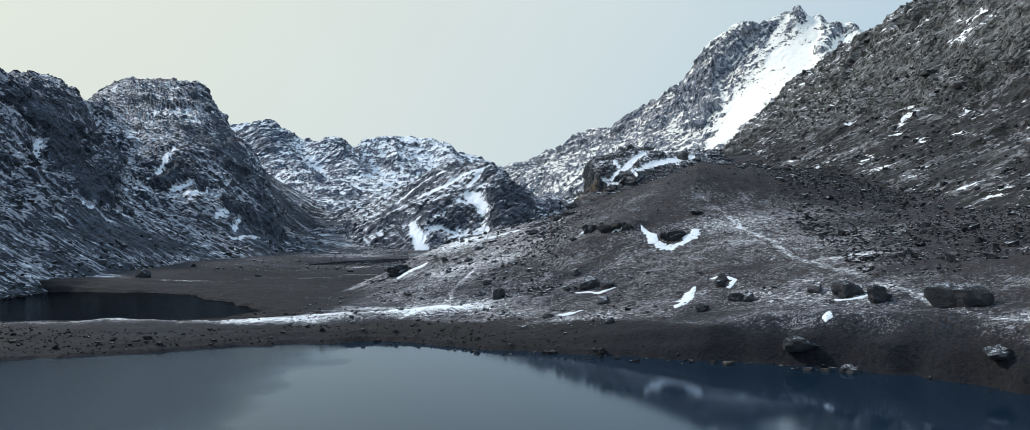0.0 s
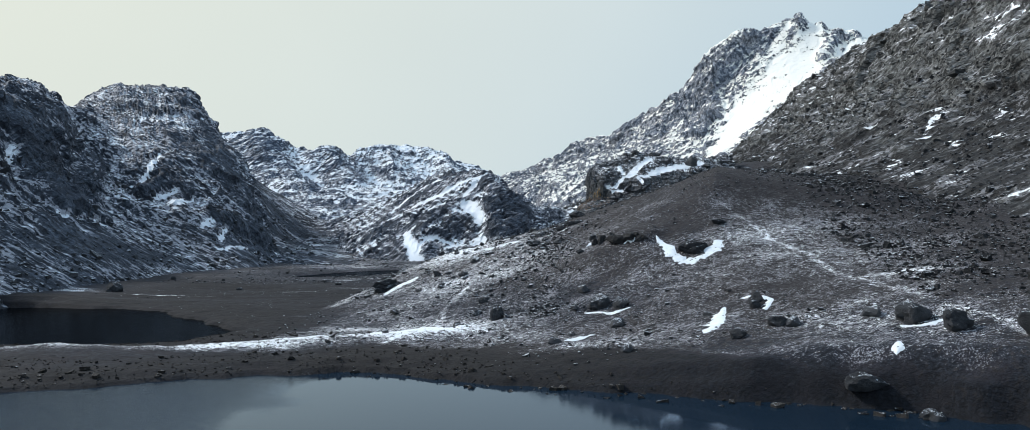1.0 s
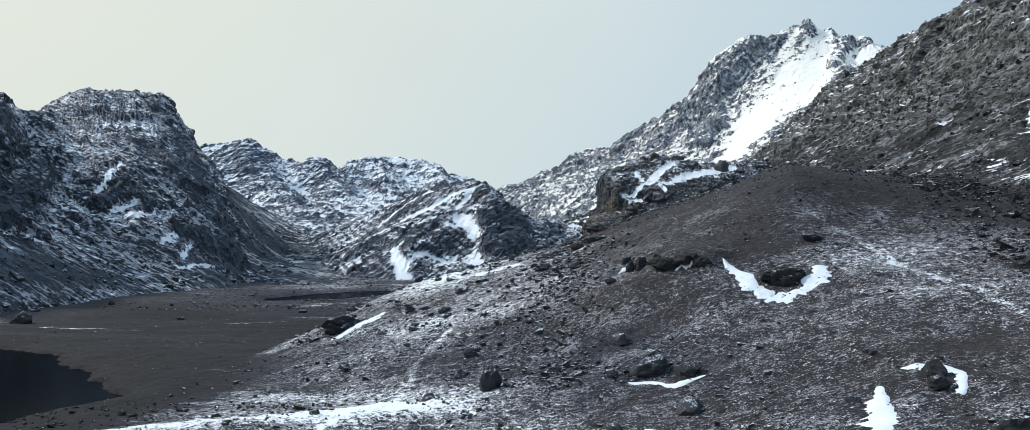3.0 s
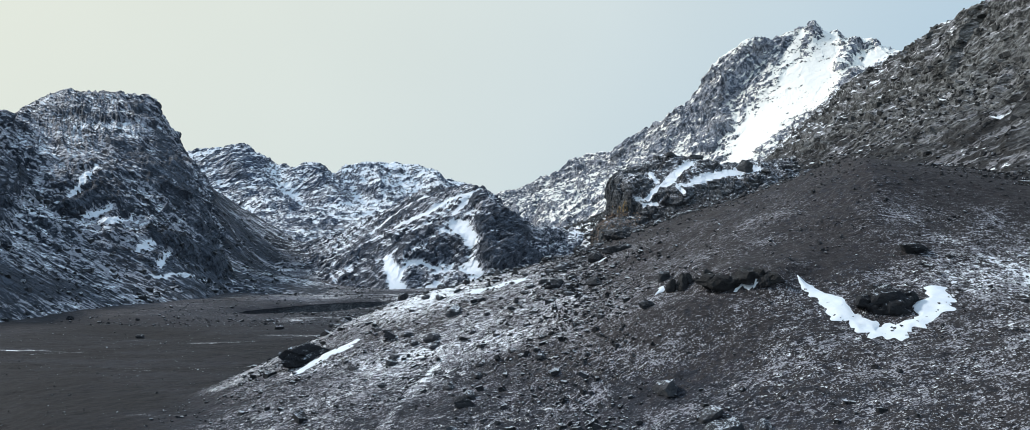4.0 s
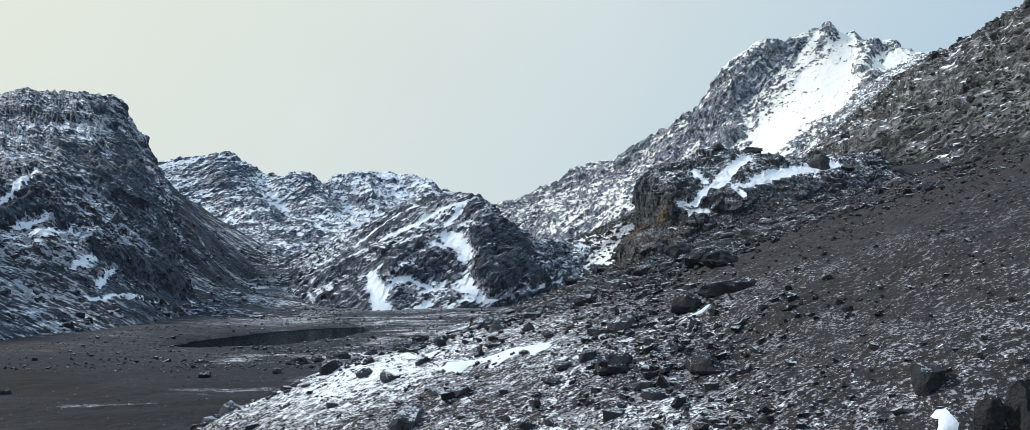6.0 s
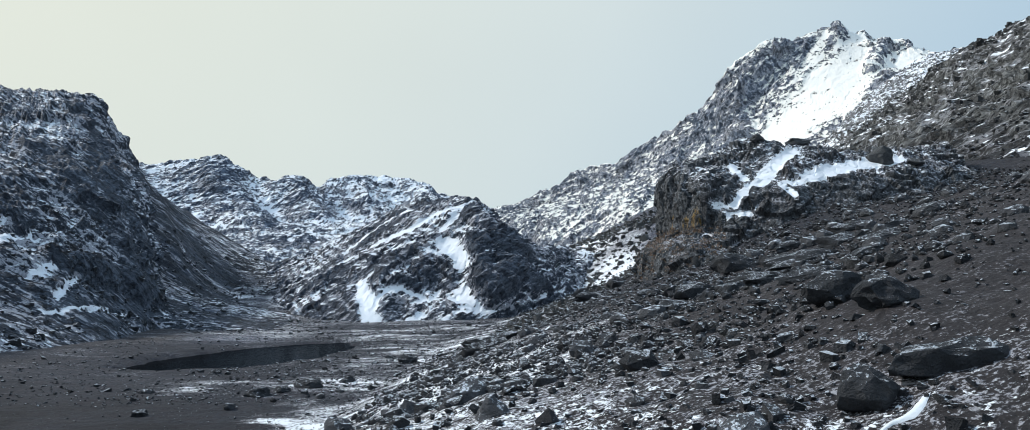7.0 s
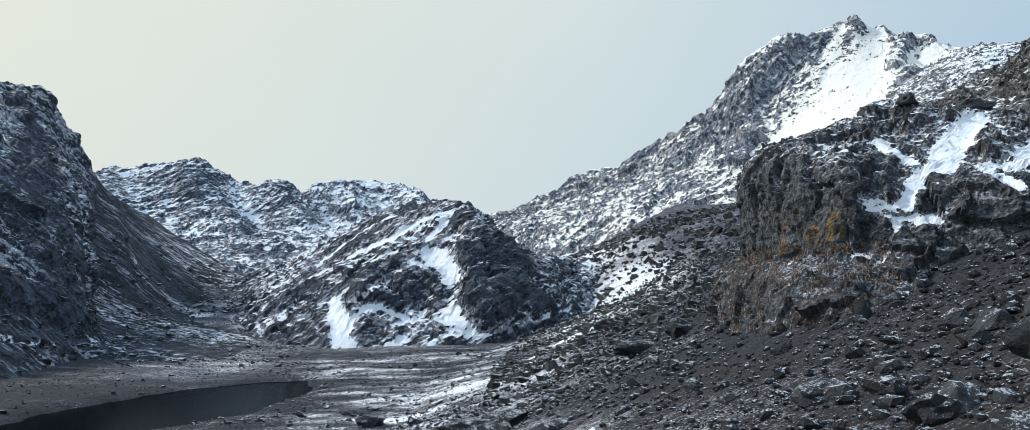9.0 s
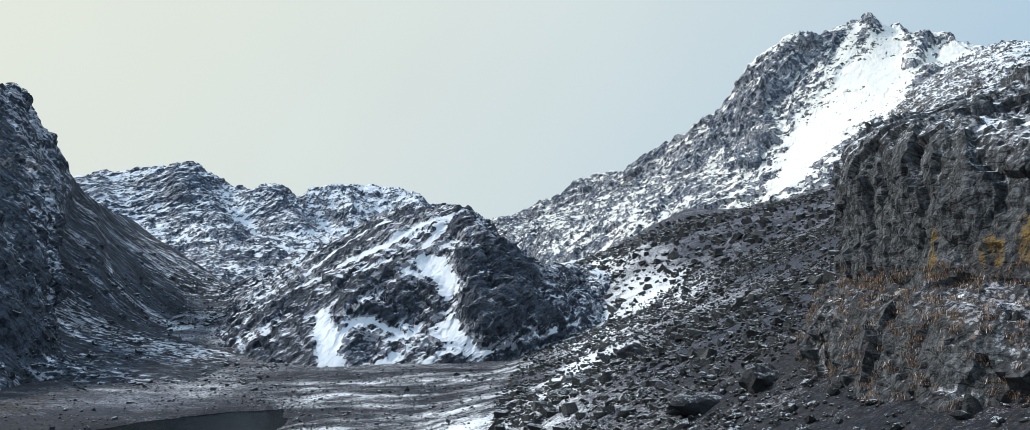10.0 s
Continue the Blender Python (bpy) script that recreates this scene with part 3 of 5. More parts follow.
# stations along the mountain, each from its foot to its crest
left_stations = [
    [(-70, -40, -2), (-112, -40, 9), (-145, -40, 32), (-158, -40, 50), (-172, -40, 64)], [(-74, 60, -2), (-106, 60, 9), (-134, 60, 31), (-145, 60, 48), (-160, 60, 60)],
    [(-80, 120, -2), (-101, 122, 9), (-127, 124, 29), (-136, 128, 45), (-150, 130, 57)], [(-84, 165, -2), (-99, 172, 9), (-124, 180, 27), (-134, 190, 42), (-150, 195, 56)],
    [(-86, 205, -2), (-104, 214, 10), (-131, 219, 29), (-139, 225, 44), (-167, 243, 61)], [(-86, 228, -2), (-108, 232, 10.5), (-136, 238, 29), (-143, 246, 46), (-170, 268, 65)],
    [(-83, 248, -2), (-110, 252, 13), (-140, 264, 30), (-157, 286, 44), (-176, 306, 62)], [(-84, 268, -2), (-103, 272, 14), (-129, 277, 29), (-147, 294, 42), (-189, 338, 67)],
    [(-87, 284, -2), (-104, 284, 14), (-118, 290, 28), (-143, 310, 48), (-206, 400, 89)], [(-91, 294, -1), (-103, 302, 16), (-120, 318, 38), (-143, 334, 56), (-204, 420, 92.5)],
    [(-88, 294, 0.5), (-107, 324, 20), (-124, 350, 42), (-150, 374, 64), (-186, 422, 92)], [(-77, 291, 0), (-112, 331, 14), (-129, 361, 31), (-156, 412, 56), (-171, 416, 78)],
    [(-64, 302, 0.5), (-107, 352, 11), (-122, 373, 25), (-152, 421, 50), (-164, 432, 56)], [(-60, 336, 1.5), (-104, 380, 9), (-122, 401, 21), (-148, 425, 42), (-166, 448, 53)],
    [(-80, 392, 8), (-106, 425, 17), (-124, 449, 26), (-150, 465, 40), (-172, 480, 50)], [(-100, 460, 17), (-122, 475, 23), (-150, 490, 30), (-180, 510, 42), (-205, 530, 50)],
    [(-130, 520, 24), (-160, 530, 30), (-190, 545, 38), (-220, 555, 46), (-250, 565, 52)],
]
left_foot, left_low, left_mid, left_high, left_crest = (list(line) for line in zip(*left_stations))
left_snow = [[(-131.8, 208, 35.6, 1.0), (-129.6, 202, 31.6, 0.8)], [(-112.8, 196.6, 17.9, 0.8), (-113.5, 215, 16.7, 0.9)], [(-132.3, 274, 29.6, 1.0), (-134.3, 285.4, 37.4, 1.4), (-136.2, 296.3, 43.4, 0.9)],
             [(-120.3, 270.6, 24.5, 1.0), (-116.8, 271.4, 23.8, 1.0), (-116.5, 281, 25.8, 0.9)], [(-126, 274, 26, 1.0), (-122.6, 277.6, 28, 1.3), (-122, 283, 30, 1.0)], [(-107.5, 265.4, 15.5, 0.8), (-106.7, 274, 17.9, 0.8)],
             [(-101, 265.7, 11.7, 1.0), (-104, 278.5, 15.6, 1.0)], [(-98.8, 257.4, 8.3, 0.6), (-96.5, 268, 8.6, 0.6), (-95.4, 290, 6.1, 0.5)], [(-162.6, 327.4, 60.5, 1.0), (-160.3, 331, 62.7, 1.0)]]
left_rock = [[(-138, 214, 46, 9), (-131, 217, 32, 9), (-118, 207, 21, 7)], [(-151, 278, 40, 5), (-131.5, 240, 24.5, 5)], [(-131, 273, 28, 3), (-128, 286, 32.6, 4), (-122.9, 282, 30, 3)], [(-119, 280, 26, 1.6), (-118.4, 281, 26.6, 1.6)],
             [(-107.5, 279, 19, 4.5), (-99.3, 302, 12, 5)], [(-175.6, 398, 85, 5), (-149, 367, 63, 6), (-124, 326, 43.6, 6), (-110, 318, 24, 5)], [(-101.6, 181, 10.7, 6), (-99.4, 223, 6.7, 6)], [(-143, 325, 52, 8), (-124, 312, 36, 8), (-108, 306, 20, 7), (-98, 297, 8, 4)]]
left_rime = [[(-161, 300, 53, 6), (-152, 302, 48, 6)], [(-141, 268, 33, 6), (-113, 221, 17.7, 6), (-104, 214.5, 10.4, 5)], [(-115, 280, 24, 2.5), (-104.5, 266, 14.4, 3)], [(-109, 174, 18, 4), (-105.6, 178, 14.4, 4)], [(-95, 250, 3, 5), (-90, 232, 1, 5)]]
scree_streaks = [[(-109, 334, 17, 1.2), (-106, 326, 14, 1.6), (-97.6, 323, 5.6, 2.0)], [(-119, 395.5, 20, 1.2), (-94.5, 375.5, 9.3, 1.6)], [(-140, 412, 42, 1.5), (-122, 378, 25, 1.5)]]


def left_scree(p):
    """The open scree slope beyond the cliff's edge, 0 to 1."""
    edge = np.interp(p[:, 2], [2, 12, 16, 30, 55, 77], [299, 318, 326, 350, 411, 424])
    return smooth(edge, edge + 9, p[:, 1])


def chutes(p, size, seed):
    """Streaks that run down the mountain towards the valley."""
    return fbm(np.stack([(0.8 * p[:, 0] - 0.6 * p[:, 2]) / 14, (0.6 * p[:, 0] + 0.8 * p[:, 2]) / 5, p[:, 1] + 0.25 * p[:, 0]], 1), size, 4, 0.6, seed=seed)


left_mountain, left_grid = massif(
    "mountain_left", [left_foot, left_low, left_mid, left_high, left_crest, back_of(left_crest, -60, 20, 40), back_of(left_crest, -160, 40, -5)], 700, 280, left_mat,
    "steep dark rocky mountain with scree and thin snow", [("ridge", 2.0, 34), ("facet", 1.5, 17), ("gully", 1.3, 9), ("facet", 0.9, 5), ("strata", 0.6, 4.0), ("fold", 0.5, 4), ("facet", 0.4, 2.0)],
    lambda p, up, hollow: 0.29 + 0.22 * fbm(p * (1, 1, 0.6), 26, 4, seed=31) + 0.05 * hollow + 0.35 * (up - 0.62) - 0.15 * smooth(26, 12, p[:, 2]) * (1 - left_scree(p)) + 0.75 * near_lines(p, left_snow, 0.6) - 0.32 * near_lines(p, left_rock) + 0.10 * near_lines(p, left_rime) + left_scree(p) * (0.45 * chutes(p, 6, 35) - 0.24) + 0.25 * near_lines(p, scree_streaks),
    lambda p, up: 0.2 + 0.3 * fbm(p, 30, 3, seed=32), rough=lambda p: (0.15 + 0.85 * smooth(8, 22, p[:, 2])) * (1 - 0.84 * left_scree(p)), seed=11, bulges=[(left_rock[:5], 2.4), (left_snow, -0.8)],
    damp_dark=lambda p: 0.55 * left_scree(p), pale=lambda p: np.clip(left_scree(p) * (1.0 * chutes(p, 7, 36) + 0.02), 0, 1))

mid_foot = [(-122, 428, 12), (-100, 392, 8), (-82, 348, 1), (-62, 326, -1), (-45, 318, -1), (-28, 318, -1), (-11, 322, 0), (8, 332, 2), (26, 352, 5), (42, 400, 14)]
mid_low = [(-114, 432, 16), (-96, 405, 14), (-77, 360, 10), (-60, 345, 10), (-44, 340, 14), (-28, 335, 9), (-10, 330, 13), (5, 338, 13), (19, 358, 12), (30, 400, 19)]
mid_high = [(-110, 440, 20), (-91, 425, 23), (-74, 380, 20), (-58, 368, 25), (-44, 358, 27), (-28, 350, 27), (-10, 341, 22), (4, 344, 19), (15, 362, 16), (26, 402, 22)]
mid_crest = [(-106, 455, 22), (-86, 440, 26), (-68, 400, 29), (-51, 399, 38), (-37, 389, 42.5), (-19, 370, 41), (-7, 354, 31), (5, 350, 22), (14, 370, 17), (22, 404, 23)]
knoll_snow = [[(-25.7, 348.8, 25.7, 2.6), (-21, 342.5, 22.9, 3.4), (-18, 335, 18, 2.8), (-20.4, 331, 11.9, 3.4), (-17.3, 326, 8.4, 3.2), (-12.7, 323.4, 4.8, 2.0), (-6.9, 323.4, 5, 1.4), (-1, 327.5, 7, 1.2), (6.2, 334.6, 8.8, 1.0)],
              [(-64.6, 366.8, 22.3, 0.8), (-60, 370.5, 25, 1.2), (-55, 373.4, 29.8, 1.3), (-49.6, 378.9, 35, 1.3), (-40, 374.4, 39.2, 1.6)], [(-64.5, 360.3, 17.8, 0.7), (-54, 360.8, 22, 1.1), (-44.7, 359.3, 27.2, 1.5), (-37.4, 358.4, 31.5, 1.8), (-29, 362, 35.2, 1.8), (-19.8, 360.2, 37.6, 1.0)],
              [(-52, 343, 13.6, 1.4), (-48.2, 333.6, 9.2, 2.2), (-45, 323.3, 3.9, 2.6), (-41, 319.4, 1.4, 1.8), (-31, 318, 1, 1.0)], [(-44.4, 324.2, 4.5, 1.2), (-43.6, 330.8, 7.8, 1.0), (-40.6, 334.6, 10.6, 0.9), (-36.9, 335.5, 11.3, 1.0), (-33.6, 335, 8.9, 0.9), (-28.5, 331.5, 7.5, 1.0), (-25.8, 334.8, 9.6, 0.8)],
              [(-54.5, 342.7, 12, 0.8), (-49.7, 343, 14.9, 0.9), (-47.4, 343.7, 16.5, 0.7)], [(-26, 352, 29, 1.6), (-22, 356, 34, 1.2)], [(-45, 352, 22, 0.9), (-36, 352, 27, 1.1)]]
knoll_rock = [[(-45, 337, 12, 3), (-42.7, 345, 18.4, 4), (-35.5, 346.4, 21.6, 4), (-31.5, 341.5, 15, 4)], [(-38.9, 338.2, 13.6, 3.5), (-28.6, 338.4, 10.2, 3)], [(-12.3, 333, 19.5, 3.5), (-11.4, 328.7, 13.4, 3.5), (-9, 325.7, 9, 2.5)],
              [(-6.9, 328.6, 13.3, 4), (-2.2, 336.7, 17.7, 4.5), (3.9, 335, 11.4, 4.5)], [(-16.2, 345.2, 27, 2.5), (-11, 343.4, 26, 3), (-14.2, 339.2, 22.7, 2.5)], [(-17, 357, 36, 3), (-10.4, 346.8, 29.5, 4), (-2, 344, 22, 5)], [(-36.9, 327.5, 6.4, 2.5), (-24.7, 325, 3.4, 3)]]
mid_hill, mid_grid = massif(
    "hill_middle", [mid_foot, mid_low, mid_high, mid_crest, back_of(mid_crest, 5, 40, 24), back_of(mid_crest, 10, 90, 5)], 460, 260, mid_mat,
    "rocky knoll streaked with snow in the valley", [("ridge", 0.9, 26), ("facet", 0.7, 12), ("strata", 0.7, 3.0), ("facet", 0.8, 4.5), ("facet", 0.35, 1.8)],
    lambda p, up, hollow: 0.36 + 0.08 * smooth(-8, 4, p[:, 0]) + 0.26 * fbm(p * (1, 1, 0.7), 22, 3, seed=41) + 0.07 * hollow - 0.18 * near_lines(p, knoll_rock, 0.8) + 0.45 * (up - 0.72) + 0.55 * near_lines(p, knoll_snow, 0.7) + 0.42 * streaks(p, (-0.8, -0.6), 3.6, 47) * smooth(10, -10, p[:, 0]),
    lambda p, up: 0.12 + 0.3 * fbm(p, 20, 3, seed=42), seed=51, category="hill", dip=(0.5, 0.1, 0.86), rough=lambda p: 1 - 0.75 * near_lines(p, knoll_snow, 0.7), bulges=[(knoll_rock[:6], 2.0), (knoll_snow[:1], -1.2)])

far_foot = [(-420, 500, 26), (-300, 490, 22), (-200, 462, 19), (-140, 436, 17), (-95, 436, 18), (-40, 540, 28), (30, 690, 40)]
far_low = [(-425, 560, 42), (-302, 570, 42), (-215, 545, 36), (-150, 525, 34), (-98, 535, 36), (-35, 630, 42), (28, 725, 47)]
far_mid = [(-440, 630, 62), (-310, 640, 66), (-235, 640, 60), (-175, 650, 56), (-115, 690, 58), (-45, 720, 56), (25, 780, 55)]
far_crest = [(-460, 740, 100), (-320, 739, 107), (-291, 739, 110), (-272, 738, 110), (-248, 734, 112), (-229, 734, 104), (-216, 734, 96), (-202, 738, 95), (-183, 739, 98), (-171, 755, 90),
             (-156, 779, 102), (-140, 799, 105), (-115, 819, 106), (-98, 819, 103), (-74, 819, 91), (-46, 819, 79), (-15, 820, 67), (30, 840, 60)]
far_spurs = [[(-245, 712, 95, 8), (-235, 700, 88, 16), (-205, 650, 62, 18), (-180, 610, 40, 16)], [(-306, 706, 88, 8), (-300, 690, 80, 18), (-270, 640, 60, 18)], [(-178, 714, 82, 6), (-170, 700, 72, 12), (-150, 660, 52, 14)],
             [(-134, 766, 88, 8), (-130, 750, 80, 14), (-110, 700, 58, 16)], [(-86, 786, 86, 7), (-80, 770, 78, 14), (-60, 720, 56, 14)]]
far_chutes = [[(-222, 734, 96, 7), (-195, 690, 72, 8), (-165, 640, 48, 8)], [(-171, 750, 88, 6), (-150, 720, 70, 8), (-130, 690, 56, 8)], [(-290, 739, 104, 8), (-260, 690, 78, 8)], [(-120, 815, 98, 8), (-100, 770, 76, 9)]]
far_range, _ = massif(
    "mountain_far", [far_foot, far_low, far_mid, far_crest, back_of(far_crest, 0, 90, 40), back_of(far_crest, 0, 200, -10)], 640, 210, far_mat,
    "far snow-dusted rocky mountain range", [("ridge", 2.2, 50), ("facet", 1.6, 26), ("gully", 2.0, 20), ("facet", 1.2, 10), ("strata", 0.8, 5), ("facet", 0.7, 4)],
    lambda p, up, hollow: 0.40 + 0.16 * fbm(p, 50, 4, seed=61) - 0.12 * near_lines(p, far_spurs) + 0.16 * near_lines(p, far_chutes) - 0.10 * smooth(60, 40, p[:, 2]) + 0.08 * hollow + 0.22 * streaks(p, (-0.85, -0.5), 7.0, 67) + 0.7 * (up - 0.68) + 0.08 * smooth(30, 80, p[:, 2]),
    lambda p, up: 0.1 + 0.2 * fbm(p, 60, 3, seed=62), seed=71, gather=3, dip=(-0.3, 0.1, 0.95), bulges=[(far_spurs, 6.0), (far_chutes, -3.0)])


field_lines = [[(209, 575, 158, 8), (198, 557, 137, 18), (176, 543, 114, 24), (155, 539, 95.5, 19), (129.5, 520.5, 75.5, 10), (112, 515, 64, 5)], [(217, 543, 133, 5), (236, 552, 140, 7)], [(196, 585, 164, 4), (180, 565, 142, 7)]]
peak_rock = [[(225, 567, 152, 4), (217, 560, 144.5, 5), (206, 547, 131, 5)], [(168, 589, 160, 7), (146, 581, 138, 8), (131, 580, 112, 10), (132, 559, 94, 8)], [(232, 520, 124, 10), (190, 500, 100, 9), (160, 490, 84, 8)]]


def snowfield(p):
    """The broad smooth snow slope that hangs below the summit."""
    q = p + np.stack([5 * fbm(p, 14, 4, 0.6, seed=86), 0 * p[:, 0], 5 * fbm(p, 14, 4, 0.6, seed=89)], 1)
    return near_lines(q, field_lines, 0.8) * (1 - 0.9 * near_lines(q, peak_rock[:1]))


peak_foot = [(-40, 700, 46), (0, 640, 36), (22, 570, 22), (60, 520, 26), (110, 490, 40), (165, 470, 52), (215, 460, 64), (270, 450, 76), (330, 440, 84)]
peak_low = [(-35, 720, 56), (5, 672, 56), (45, 620, 58), (85, 570, 66), (130, 540, 80), (180, 520, 98), (228, 510, 112), (275, 500, 118), (335, 490, 120)]
peak_high = [(-28, 745, 64), (10, 710, 68), (65, 650, 80), (105, 605, 92), (145, 570, 112), (190, 558, 134), (232, 545, 135), (270, 530, 130), (340, 520, 130)]
peak_crest = [(-20, 760, 70), (6, 740, 75), (46, 700, 91), (72, 670, 95), (96, 650, 109), (109, 630, 116), (125, 610, 123), (134, 597, 138), (158, 590, 158), (179, 590, 161), (196, 591, 167), (202, 591, 169.5), (206.5, 591, 173.5), (212, 590, 169.5), (226, 585, 163),
              (235, 575, 156), (255, 560, 142), (262, 545, 140), (300, 535, 133), (350, 530, 130)]
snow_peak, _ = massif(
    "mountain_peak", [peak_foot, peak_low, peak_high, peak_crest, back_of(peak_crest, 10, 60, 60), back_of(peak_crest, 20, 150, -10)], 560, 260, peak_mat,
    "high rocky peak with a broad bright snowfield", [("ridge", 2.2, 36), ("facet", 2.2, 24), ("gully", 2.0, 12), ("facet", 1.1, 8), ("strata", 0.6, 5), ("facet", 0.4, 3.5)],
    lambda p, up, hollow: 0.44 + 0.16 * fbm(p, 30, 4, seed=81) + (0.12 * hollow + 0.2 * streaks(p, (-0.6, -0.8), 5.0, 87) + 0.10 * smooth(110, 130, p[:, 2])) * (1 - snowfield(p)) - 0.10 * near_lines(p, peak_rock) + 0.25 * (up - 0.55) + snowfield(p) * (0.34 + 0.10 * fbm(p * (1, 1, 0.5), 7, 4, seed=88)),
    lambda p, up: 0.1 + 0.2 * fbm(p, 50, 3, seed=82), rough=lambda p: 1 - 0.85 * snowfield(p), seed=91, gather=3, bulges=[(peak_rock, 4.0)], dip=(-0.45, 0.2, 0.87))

slope_foot = [(120, -60, 20), (92, 0, 14), (62, 40, 6), (48, 75, 6), (45, 100, 9), (47, 135, 15), (47, 165, 18), (47, 190, 22), (47, 210, 22), (49, 240, 21), (52, 262, 20), (60, 285, 24), (74, 325, 31), (102, 395, 48), (142, 465, 70), (178, 525, 92)]
slope_mid = [(150, -60, 45), (120, 0, 40), (90, 40, 26), (80, 75, 24), (75, 100, 24), (74, 135, 29), (75, 165, 35), (76, 190, 37.5), (77, 210, 42), (80, 240, 46), (83, 262, 48), (88, 285, 50), (100, 325, 54), (135, 395, 75), (172, 465, 98), (205, 525, 118)]
slope_crest = [(220, -60, 90), (180, 0, 84), (160, 40, 80), (136, 75, 77), (125, 100, 75), (112, 135, 71), (104, 165, 66), (97, 190, 61.5), (92, 212, 58), (97, 240, 60), (97, 262, 59), (101, 285, 59), (116, 325, 62), (165, 395, 88), (215, 465, 116), (246, 530, 136)]
slope_back = [(300, -60, 100), (250, 0, 96), (220, 40, 90), (200, 75, 84), (190, 100, 78), (170, 135, 72), (160, 165, 64), (150, 190, 56), (145, 210, 52), (145, 240, 52), (150, 262, 52), (155, 285, 52), (175, 325, 54), (220, 390, 78), (265, 460, 103), (300, 520, 122)]
slope_snow = [[(87.4, 155, 50.6, 0.8), (87.2, 149.6, 48.3, 0.9)], [(85.5, 150.8, 46.7, 0.9), (86, 145, 46.8, 1.0)], [(84.2, 151.7, 45.1, 0.9), (84.3, 146, 44.2, 1.2)], [(75, 144.2, 32.6, 0.6), (75.5, 142, 33.3, 0.8)], [(67, 138.6, 26.3, 0.5), (70.7, 143.6, 29.1, 0.8), (72.8, 143.3, 30.7, 0.8)],
              [(66.4, 130.6, 24.2, 0.5), (66.9, 127.8, 23.4, 0.6)], [(75.5, 135.5, 30, 0.4), (74, 125.5, 28, 0.4)], [(69.4, 123.7, 24, 0.5), (69, 120, 23.8, 0.6)], [(68, 161.8, 30.6, 0.5), (69.2, 160.3, 31.6, 0.7)], [(74, 193, 38, 0.7), (77.7, 194.5, 41.3, 0.8)],
              [(88, 149, 50.3, 0.8), (87.4, 142.4, 47.6, 0.9)], [(73.5, 190, 37.3, 0.5), (77, 190, 40, 0.7)], [(84.6, 165.3, 49.9, 0.5), (83, 161.8, 47.5, 0.8)], [(87, 268, 57.5, 1.4), (84, 262, 54, 1.2)], [(83, 238, 52, 1.2), (86, 232, 52, 1.0)]]
right_slope, right_grid = massif(
    "mountain_right", [slope_foot, slope_mid, slope_crest, slope_back], 700, 230, right_mat,
    "rugged grey brown boulder slope with small snow patches", [("ridge", 1.5, 26), ("facet", 1.0, 9), ("strata", 0.5, 3.0), ("facet", 0.6, 3.0), ("fold", 0.5, 5), ("facet", 0.35, 1.4)],
    lambda p, up, hollow: 0.19 + 0.5 * near_lines(p, slope_snow, 0.8) + 0.26 * fbm(p * (1, 1, 2.0), 7, 4, seed=33) + 0.06 * hollow + 0.5 * (up - 0.7) + 0.1 * smooth(30, 60, p[:, 2]) + 0.12 * smooth(170, 210, p[:, 1]) * smooth(36, 50, p[:, 2]) + 0.16 * smooth(320, 400, p[:, 1]) - 0.06 * smooth(34, 24, p[:, 2]),
    lambda p, up: 0.16 + 0.6 * smooth(46, 26, p[:, 2]) + 0.4 * fbm(p, 24, 3, seed=34), rough=lambda p: 0.35 + 0.65 * smooth(18, 40, p[:, 2]), seed=101)

# ---- the crag beside the path ----
crag_lines = [
    [(24, 208, 13), (14, 197, 10), (11.5, 188, 9.5), (11.5, 178, 9.5), (14, 171.5, 10.5), (20, 168, 12), (28, 167, 14), (38, 170, 17), (48, 177, 20)],
    [(25, 207, 17), (16, 196.5, 16.5), (13.6, 189, 16.9), (13.6, 180, 16.7), (15.5, 175, 16.7), (20.5, 172.3, 16.4), (28, 170.5, 17.4), (38, 173, 19.5), (48, 180, 22.5)],
    [(26, 206, 18), (17.6, 196, 18), (15.7, 190, 18.2), (15.8, 182, 18.2), (17.2, 178, 18), (21, 174.5, 17.8), (28, 172.5, 18.6), (38, 175, 20.8), (48, 181, 23.5)],
    [(26, 206, 23), (17.8, 196, 24), (15.9, 191, 24.3), (16.2, 184, 24.2), (17.8, 179.5, 23.2), (21.5, 177, 21.0), (28, 175, 21.2), (38, 177.5, 23), (48, 183, 25)],
    [(28, 206, 25.5), (20.3, 197, 26.5), (18.8, 192, 26.8), (19, 187, 26.6), (20.7, 183, 25.8), (24, 180.5, 24.4), (30, 179, 24.4), (39, 181, 25.2), (48, 185, 26.6)],
    [(31, 206, 27.5), (25.5, 199, 28.8), (25, 194, 29.1), (25.5, 190, 29.2), (27, 187.5, 28.8), (29, 186, 28.0), (33, 185.5, 27.6), (41, 187, 27.6), (49, 190, 28.2)],
    [(40, 212, 20), (37, 207, 21), (36, 204, 22), (36, 202, 22), (37, 200, 22), (39, 199, 22), (42, 199, 22), (46, 201, 23), (52, 204, 24)],
]
